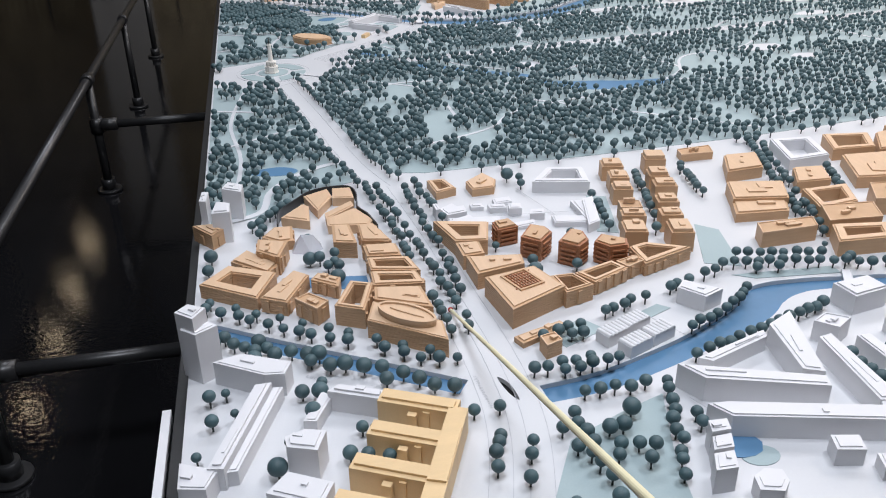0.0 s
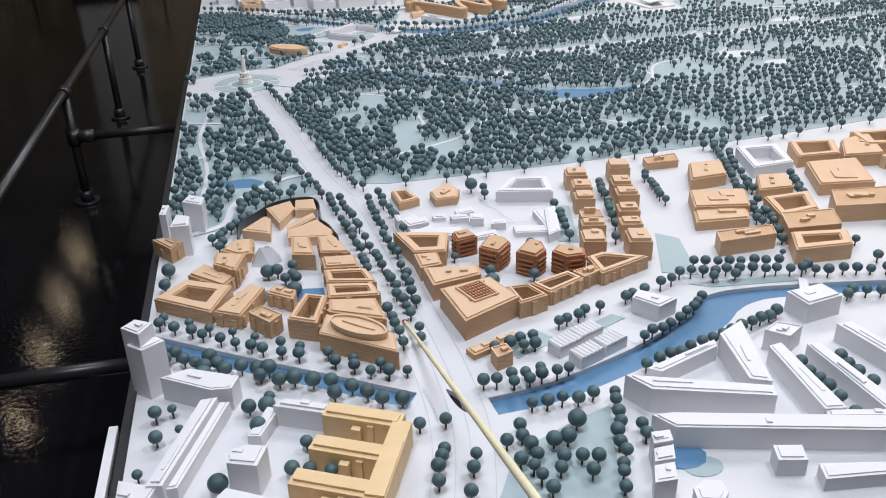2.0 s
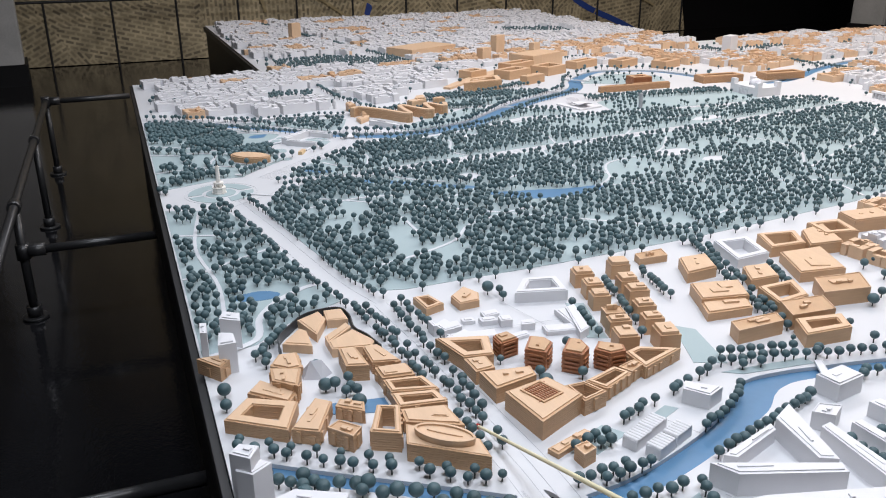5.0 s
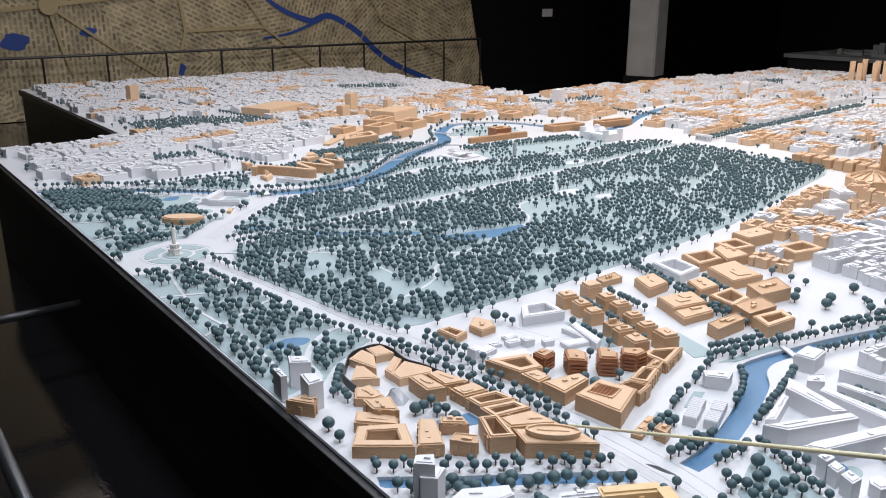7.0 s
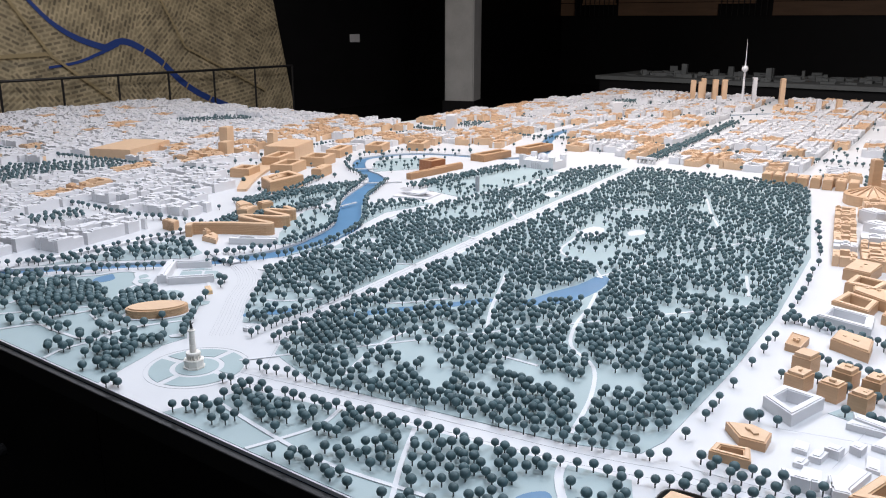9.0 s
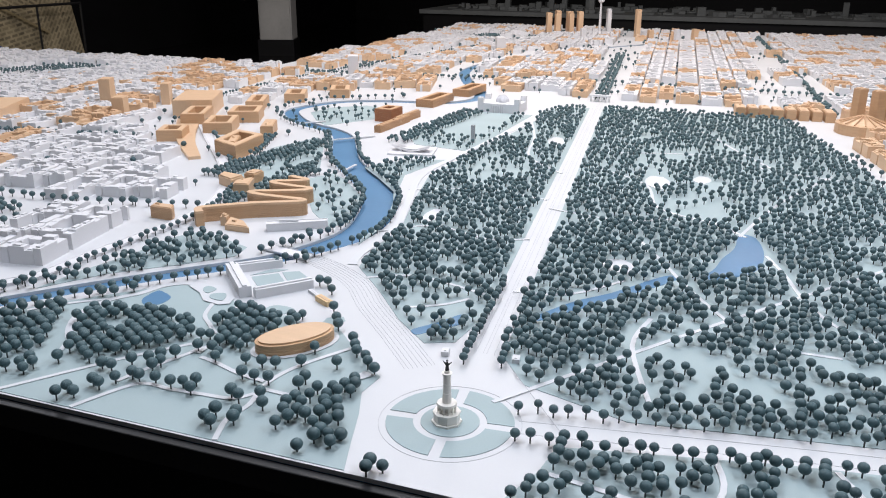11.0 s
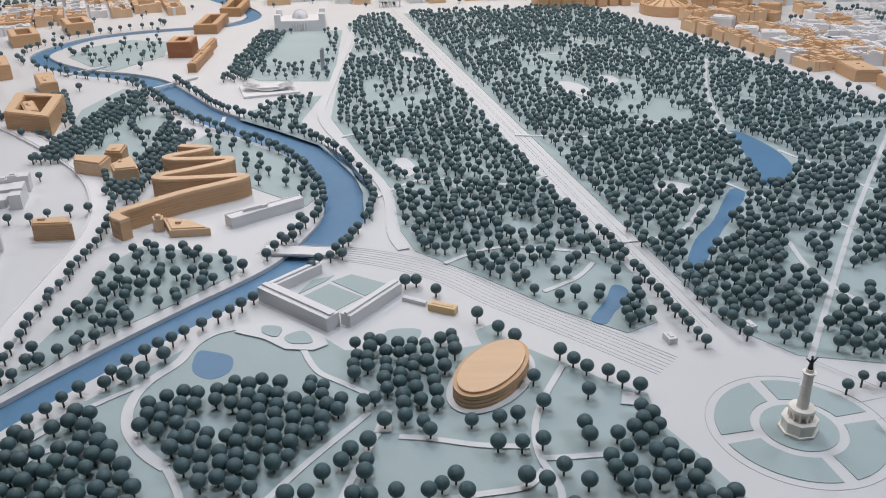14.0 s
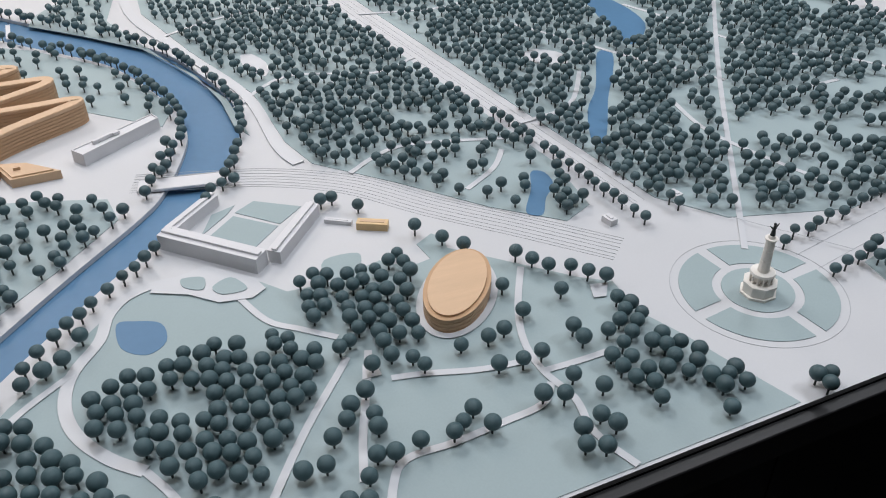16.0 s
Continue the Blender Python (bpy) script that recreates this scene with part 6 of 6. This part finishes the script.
# no two crowns in one place
cell = {}
keep_ = np.ones(len(ALL), bool)
for i, (x, y, r0, z0) in enumerate(ALL):
    k = (int(math.floor(x / 0.025)), int(math.floor(y / 0.025)))
    for a in (-1, 0, 1):
        for b in (-1, 0, 1):
            for j in cell.get((k[0] + a, k[1] + b), ()):
                if (ALL[j, 0] - x) ** 2 + (ALL[j, 1] - y) ** 2 < 0.0190 ** 2:
                    keep_[i] = False
    if keep_[i]:
        cell.setdefault(k, []).append(i)
ALL = ALL[keep_]
own = np.where((ALL[:, 0] < 0.42) & (ALL[:, 1] > 0.22) & (ALL[:, 1] < 1.05))[0][:300]
crown_me = tri_mesh("crown", S3V * np.array([1, 1, 0.93]), S3F, np.zeros(len(S3F)), [M_TREE])
trunk_me = tri_mesh("trunk", TV * np.array([0.0017, 0.0017, 1.0]), TF, np.zeros(len(TF)), [M_TRUNK])
for i in own:
    x, y, r0, z0 = (float(v) for v in ALL[i])
    t_ = empty("model_tree", x, y, 0.0012, "dark grey-green ball tree on a thin pin", "model tree", "park trees")
    a = link_mesh("crown", crown_me, t_)
    a.location, a.scale = (0, 0, z0), (r0, r0, r0)
    b = link_mesh("trunk", trunk_me, t_)
    b.scale = (1, 1, z0)
rest = np.ones(len(ALL), bool)
rest[own] = False
fine_ = (ALL[:, 0] < 1.5) & (ALL[:, 1] < 1.2)
for nm, sel, fi in (("tree_stand_near", rest & fine_, True), ("tree_stand_far", rest & ~fine_, False)):
    tagged(new(nm, trees_mesh(nm, ALL[sel], fi)), "hundreds of dark grey-green ball trees on thin pins", "model trees", kind="stuff")

# ---- railing beside the table ----
RX, RZ = -0.785, -0.143
rail_ = empty("pipe_railing", RX, 0.9, FLOOR_Z, "low black pipe railing standing on the floor beside the table", "railing")


def rpart(nm, a, b, r, label="", under=None):
    bm = bmesh.new()
    o = Vector((RX, 0.9, FLOOR_Z))
    rod(bm, Vector(a) - o, Vector(b) - o, r, seg=16)
    ob = part(nm, bm, M_PIPE, under or rail_, label)
    for p in ob.data.polygons:
        p.use_smooth = len(p.vertices) == 4
    return ob


rpart("top_rail", (RX, -1.335, RZ), (RX, 3.2, RZ), 0.019)
for y in (-1.335, 0.63, 1.95, 3.2):
    post_ = rpart("post", (RX, y, FLOOR_Z), (RX, y, RZ), 0.019)
    rpart("flange", (RX, y, FLOOR_Z), (RX, y, FLOOR_Z + 0.012), 0.055, under=post_)
    rpart("foot_socket", (RX, y, FLOOR_Z + 0.012), (RX, y, FLOOR_Z + 0.06), 0.031, under=post_)
    rpart("tee_fitting", (RX, y - 0.035, RZ), (RX, y + 0.035, RZ), 0.028, under=post_)
for y, z in ((-1.335, -0.335), (0.63, -0.345), (3.2, -0.143)):
    rpart("cross_pipe", (RX, y, z), (-0.235, y, z), 0.019)
    rpart("cross_fitting", (RX, y, z - 0.035), (RX, y, z + 0.035), 0.029)
    rpart("cross_fitting", (RX + 0.02, y, z), (RX + 0.09, y, z), 0.028)

# ---- pillars and walls of the hall ----
for x, y, w, nm in ((-1.6, 7.75, 0.66, "pillar"), (10.52, 6.66, 0.50, "pillar")):
    p_ = empty(nm, x, y, FLOOR_Z, "grey concrete pillar with a dark boxed foot", "pillar", "hall pillars")
    bm = bmesh.new()
    prism(bm, inset(quad(0, 0, w, w, 20 if x > 0 else 4), 0.0), 0.24, CEIL - FLOOR_Z)
    bmesh.ops.bevel(bm, geom=[e for e in bm.edges if abs(e.verts[0].co.z - e.verts[1].co.z) > 1], offset=0.02, segments=2, affect="EDGES")
    part("shaft", bm, M_CONCRETE, p_)
    bm = bmesh.new()
    prism(bm, quad(0, 0, w + 0.06, w + 0.06, 20 if x > 0 else 4), 0, 0.24)
    part("boxed_foot", bm, M_BLACK, p_, "dark painted boxed foot")

# wall map
m = bpy.data.materials.new("printed_map")
m.use_nodes = True
n, ln = m.node_tree.nodes, m.node_tree.links
bs = n["Principled BSDF"]
bs.inputs["Roughness"].default_value = 0.7
tc = n.new("ShaderNodeTexCoord")
mp = n.new("ShaderNodeMapping")
mp.inputs["Rotation"].default_value = (radians(90), 0, 0.0)
ln.new(tc.outputs["Object"], mp.inputs["Vector"])
big = n.new("ShaderNodeTexVoronoi")
big.inputs["Scale"].default_value = 0.8
ln.new(mp.outputs[0], big.inputs["Vector"])
turn = n.new("ShaderNodeVectorRotate")
turn.rotation_type = "Z_AXIS"
ang_ = n.new("ShaderNodeMath")
ang_.operation = "MULTIPLY"
ang_.inputs[1].default_value = 3.0
sep = n.new("ShaderNodeSeparateColor")
ln.new(big.outputs["Color"], sep.inputs[0])
ln.new(sep.outputs[0], ang_.inputs[0])
ln.new(mp.outputs[0], turn.inputs["Vector"])
ln.new(ang_.outputs[0], turn.inputs["Angle"])
br = n.new("ShaderNodeTexBrick")
br.inputs["Scale"].default_value = 4.2
br.inputs["Mortar Size"].default_value = 0.06
br.inputs["Bias"].default_value = 0.25
br.inputs["Color1"].default_value = (0.12, 0.10, 0.07, 1)
br.inputs["Color2"].default_value = (0.36, 0.30, 0.19, 1)
br.inputs["Mortar"].default_value = (0.50, 0.42, 0.27, 1)
ln.new(turn.outputs[0], br.inputs["Vector"])
small = n.new("ShaderNodeTexNoise")
small.inputs["Scale"].default_value = 4
small.inputs["Detail"].default_value = 8
ln.new(mp.outputs[0], small.inputs["Vector"])
mixc = n.new("ShaderNodeMix")
mixc.data_type, mixc.blend_type = "RGBA", "MULTIPLY"
mixc.inputs["Factor"].default_value = 0.9
ln.new(br.outputs["Color"], mixc.inputs["A"])
rmp = n.new("ShaderNodeMapRange")
rmp.inputs["From Min"].default_value, rmp.inputs["From Max"].default_value = 0.35, 0.65
rmp.inputs["To Min"].default_value, rmp.inputs["To Max"].default_value = 0.62, 1.18
ln.new(small.outputs[0], rmp.inputs["Value"])
ln.new(rmp.outputs[0], mixc.inputs["B"])
ln.new(mixc.outputs["Result"], bs.inputs["Base Color"])
MY = Y1 - 0.06
wall_map = empty("wall_map", 6.0, MY, FLOOR_Z, "huge tan aerial city map with a blue river covering the wall", "wall map")


def flat_on_map(nm, pts, y, material, thick=0.01):
    """A flat piece upright on the wall; points are x and height."""
    bm = bmesh.new()
    prism(bm, [(p[0] - 6.0, p[1] - FLOOR_Z) for p in pts], 0, thick)
    bmesh.ops.transform(bm, matrix=Matrix(((1, 0, 0, 0), (0, 0, -1, y - MY), (0, 1, 0, 0), (0, 0, 0, 1))), verts=bm.verts)
    bmesh.ops.recalc_face_normals(bm, faces=bm.faces)
    return part(nm, bm, material, wall_map)


flat_on_map("sheet", [(-4.0, -0.65), (8.74, -0.65), (7.55, 5.1), (-4.0, 5.1)], MY, m)
M_MAPROAD = mat("map_road_tan", (0.40, 0.32, 0.18), 0.7, 0.15, 3, 0.0)
for k_, (pts, w, w2) in enumerate((([(5.33, 0.52), (5.51, 0.59), (5.64, 0.59), (5.80, 0.53), (6.14, 0.33), (6.48, 0.02), (6.86, -0.22), (7.48, -0.48), (8.04, -0.76)], 0.085, 0.09), ([(4.21, 1.25), (4.57, 0.87), (4.92, 0.65), (5.33, 0.51)], 0.04, 0.09), ([(4.49, 0.29), (4.88, 0.34), (5.20, 0.44), (5.51, 0.56)], 0.03, 0.05), ([(1.5, -0.30), (1.8, -0.25), (2.2, -0.34), (2.8, -0.3)], 0.06, 0.06))):
    flat_on_map("river", band(smooth_line(pts, 5), w, w2), MY - 0.012 - 0.005 * k_, M_MAPBLUE, 0.004)
for cx, cz, rx, rz in ((1.1, 0.35, 0.17, 0.11), (2.0, 0.45, 0.11, 0.06), (6.1, -0.42, 0.09, 0.07), (3.2, -0.1, 0.07, 0.09)):
    flat_on_map("lake", [(cx + rx * math.cos(k * 0.524) * (1 + 0.25 * math.sin(k * 2.1)), cz + rz * math.sin(k * 0.524)) for k in range(12)], MY - 0.012, M_MAPBLUE, 0.004)
# light bridges over the printed river
for x, z in ((5.90, 0.47), (6.21, 0.28), (6.58, -0.05), (6.98, -0.27)):
    flat_on_map("map_bridge", quad(x, z, 0.02, 0.18, -35), MY - 0.034, M_MAPROAD, 0.003)
for k_, (pts, w) in enumerate((([(-2.41, 0.50), (0.92, 0.73), (1.54, 0.79), (2.28, 0.87), (3.24, 0.97)], 0.07), ([(1.54, 0.79), (1.64, 0.28), (1.74, -0.08)], 0.06), ([(1.54, 0.79), (2.22, 0.28), (3.03, -0.29)], 0.05), ([(1.54, 0.79), (0.99, 1.36)], 0.05), ([(3.24, 0.97), (3.30, 0.43), (3.10, -0.22)], 0.06), ([(3.30, 0.43), (4.53, 0.46)], 0.07), ([(3.44, 2.01), (4.53, 0.43), (5.48, -0.29)], 0.05), ([(5.75, 2.01), (6.57, 0.50), (8.06, -0.22)], 0.04))):
    flat_on_map("map_road", band(pts, w * 0.7), MY - 0.040 - 0.0035 * k_, M_MAPROAD, 0.003)
flat_on_map("map_circle", [(1.54 + 0.12 * math.cos(k * 0.524), 0.79 + 0.12 * math.sin(k * 0.524)) for k in range(12)], MY - 0.070, M_MAPROAD, 0.003)
# railing before the map
fr = empty("wall_railing", 6.0, 8.55, FLOOR_Z, "thin black railing in front of the wall map", "railing")
bm = bmesh.new()
rod(bm, (-8.60, 0, 0.83), (2.39, 0, 0.83), 0.018)
part("top_rail", bm, M_PIPE, fr)
for k in range(15):
    bm = bmesh.new()
    rod(bm, (-8.60 + 0.785 * k, 0, 0), (-8.60 + 0.785 * k, 0, 0.83), 0.015)
    part("post", bm, M_PIPE, fr)

# notice, brown upper wall with dark windows, and the other model in the dark
nt2 = empty("wall_notice", 10.33, Y1 - 0.004, 0.57, "small white double notice on the black wall", "notice")
for sgn in (-1, 1):
    bm = bmesh.new()
    box(bm, sgn * 0.065, -0.008, -0.07, 0.12, 0.012, 0.14)
    part("sheet", bm, M_WHITE, nt2)
up = empty("panelled_front", X1 - 0.02, 6.0, 1.0, "dim brown panelled upper wall with dark window openings", "wall panelling")
for i, (y0, y1) in enumerate(((-9.0, -2.2), (-1.0, 1.4), (2.6, 4.6), (6.0, 7.6))):
    for k in range(14):
        bm = bmesh.new()
        box(bm, -0.03, (y0 + y1) / 2, k * 0.3, 0.06, y1 - y0, 0.285)
        part("panel_board", bm, M_BROWN, up)
for i in range(4):
    bm = bmesh.new()
    box(bm, -0.08, -8.0 + 3.3 * i, 0.25, 0.05, 0.9, 0.04)
    box(bm, -0.08, -8.0 + 3.3 * i, 0.30, 0.05, 0.86, 1.6)
    part("shutter", bm, M_BROWN, up)
for y in (-1.6, 2.0, 5.3):
    for k in range(9):
        bm = bmesh.new()
        rod(bm, (-0.12, y - 0.5 + k * 0.125, 0.0), (-0.12, y - 0.5 + k * 0.125, 0.45), 0.012, seg=6)
        part("window_bar", bm, M_PIPE, up)
    bm = bmesh.new()
    rod(bm, (-0.12, y - 0.55, 0.45), (-0.12, y + 0.55, 0.45), 0.018, seg=6)
    part("window_rail", bm, M_PIPE, up)
tb = empty("second_model_table", 12.3, 0.6, FLOOR_Z, "second grey city model on a dark table in the unlit hall", "model table")
bm = bmesh.new()
box(bm, 0, 0, 0.0, 1.6, 8.0, 0.62)
part("table_body", bm, M_BLACK, tb)
bm = bmesh.new()
box(bm, 0, 0, 0.62, 1.7, 8.1, 0.06)
part("table_top", bm, M_DIM, tb)
r9 = np.random.RandomState(5)
rows = [(r9.uniform(-0.62, 0.62), r9.uniform(-3.8, 3.8), r9.uniform(0.04, 0.2), r9.uniform(0.04, 0.2), 0.68 + abs(r9.randn()) * 0.04, r9.uniform(0, 30), 0) for k in range(260)]
rows += [(r9.uniform(-0.6, 0.4), r9.uniform(-3.8, 3.0), 0.07, 0.08, r9.uniform(0.80, 0.9), 0, 0) for k in range(7)]
tagged(link_mesh("model_city", boxes_mesh("model_city", rows, [M_DIM]), tb), kind="stuff")

# warm ceiling spots over the dark floor
for y in (3.44, 4.58, 5.62, 6.85):
    sp = empty("ceiling_spot", -2.39, y, 2.46, "round warm ceiling spot on a black rod", "ceiling spot", "ceiling spots")
    bm = bmesh.new()
    rod(bm, (0, 0, 0.0), (0, 0, 0.12), 0.13, 0.105, 20)
    rod(bm, (0, 0, 0.12), (0, 0, CEIL - 2.455), 0.012, seg=8)
    rod(bm, (0, 0, CEIL - 2.49), (0, 0, CEIL - 2.455), 0.06, seg=16)
    part("housing", bm, M_BLACK, sp)
    bm = bmesh.new()
    rod(bm, (0, 0, -0.012), (0, 0, -0.002), 0.09, seg=20)
    part("diffuser", bm, M_LAMP, sp)

# ---- pointer and street lettering ----
pt = empty("pointer_stick", 0.267, -1.862, 0.0, "long pale wooden pointer with a red tip resting on the avenue", "pointer")
a, b = Vector((0, 0, 0.0055)), Vector((-0.025, -0.946, 0.36))
bm = bmesh.new()
rod(bm, a, b, 0.0030, 0.0050, 14)
part("shaft", bm, M_STICK, pt)
bm = bmesh.new()
bmesh.ops.create_uvsphere(bm, u_segments=14, v_segments=8, radius=0.0052, matrix=Matrix.Translation(a))
part("tip", bm, M_TIP, pt)


def lettering(text, x, y, size, ang):
    cu = bpy.data.curves.new("lettering", "FONT")
    cu.body, cu.size, cu.align_x, cu.align_y = text, size, "CENTER", "CENTER"
    cu.space_character = 1.35
    tmp = bpy.data.objects.new("lettering", cu)
    me = bpy.data.meshes.new_from_object(tmp)
    bpy.data.objects.remove(tmp)
    me.materials.clear()
    me.materials.append(M_LINE)
    ob = new("street_lettering", me)
    ob.matrix_world = pose(x, y, 0.0008, 0, 0, ang)
    tagged(ob, "fine grey street name printed on the board", "lettering", kind="structure")


lettering("Herkulesbrücke", 0.262, -2.12, 0.0105, 94)
lettering("Lützow", 0.0, -2.02, 0.0115, -36)
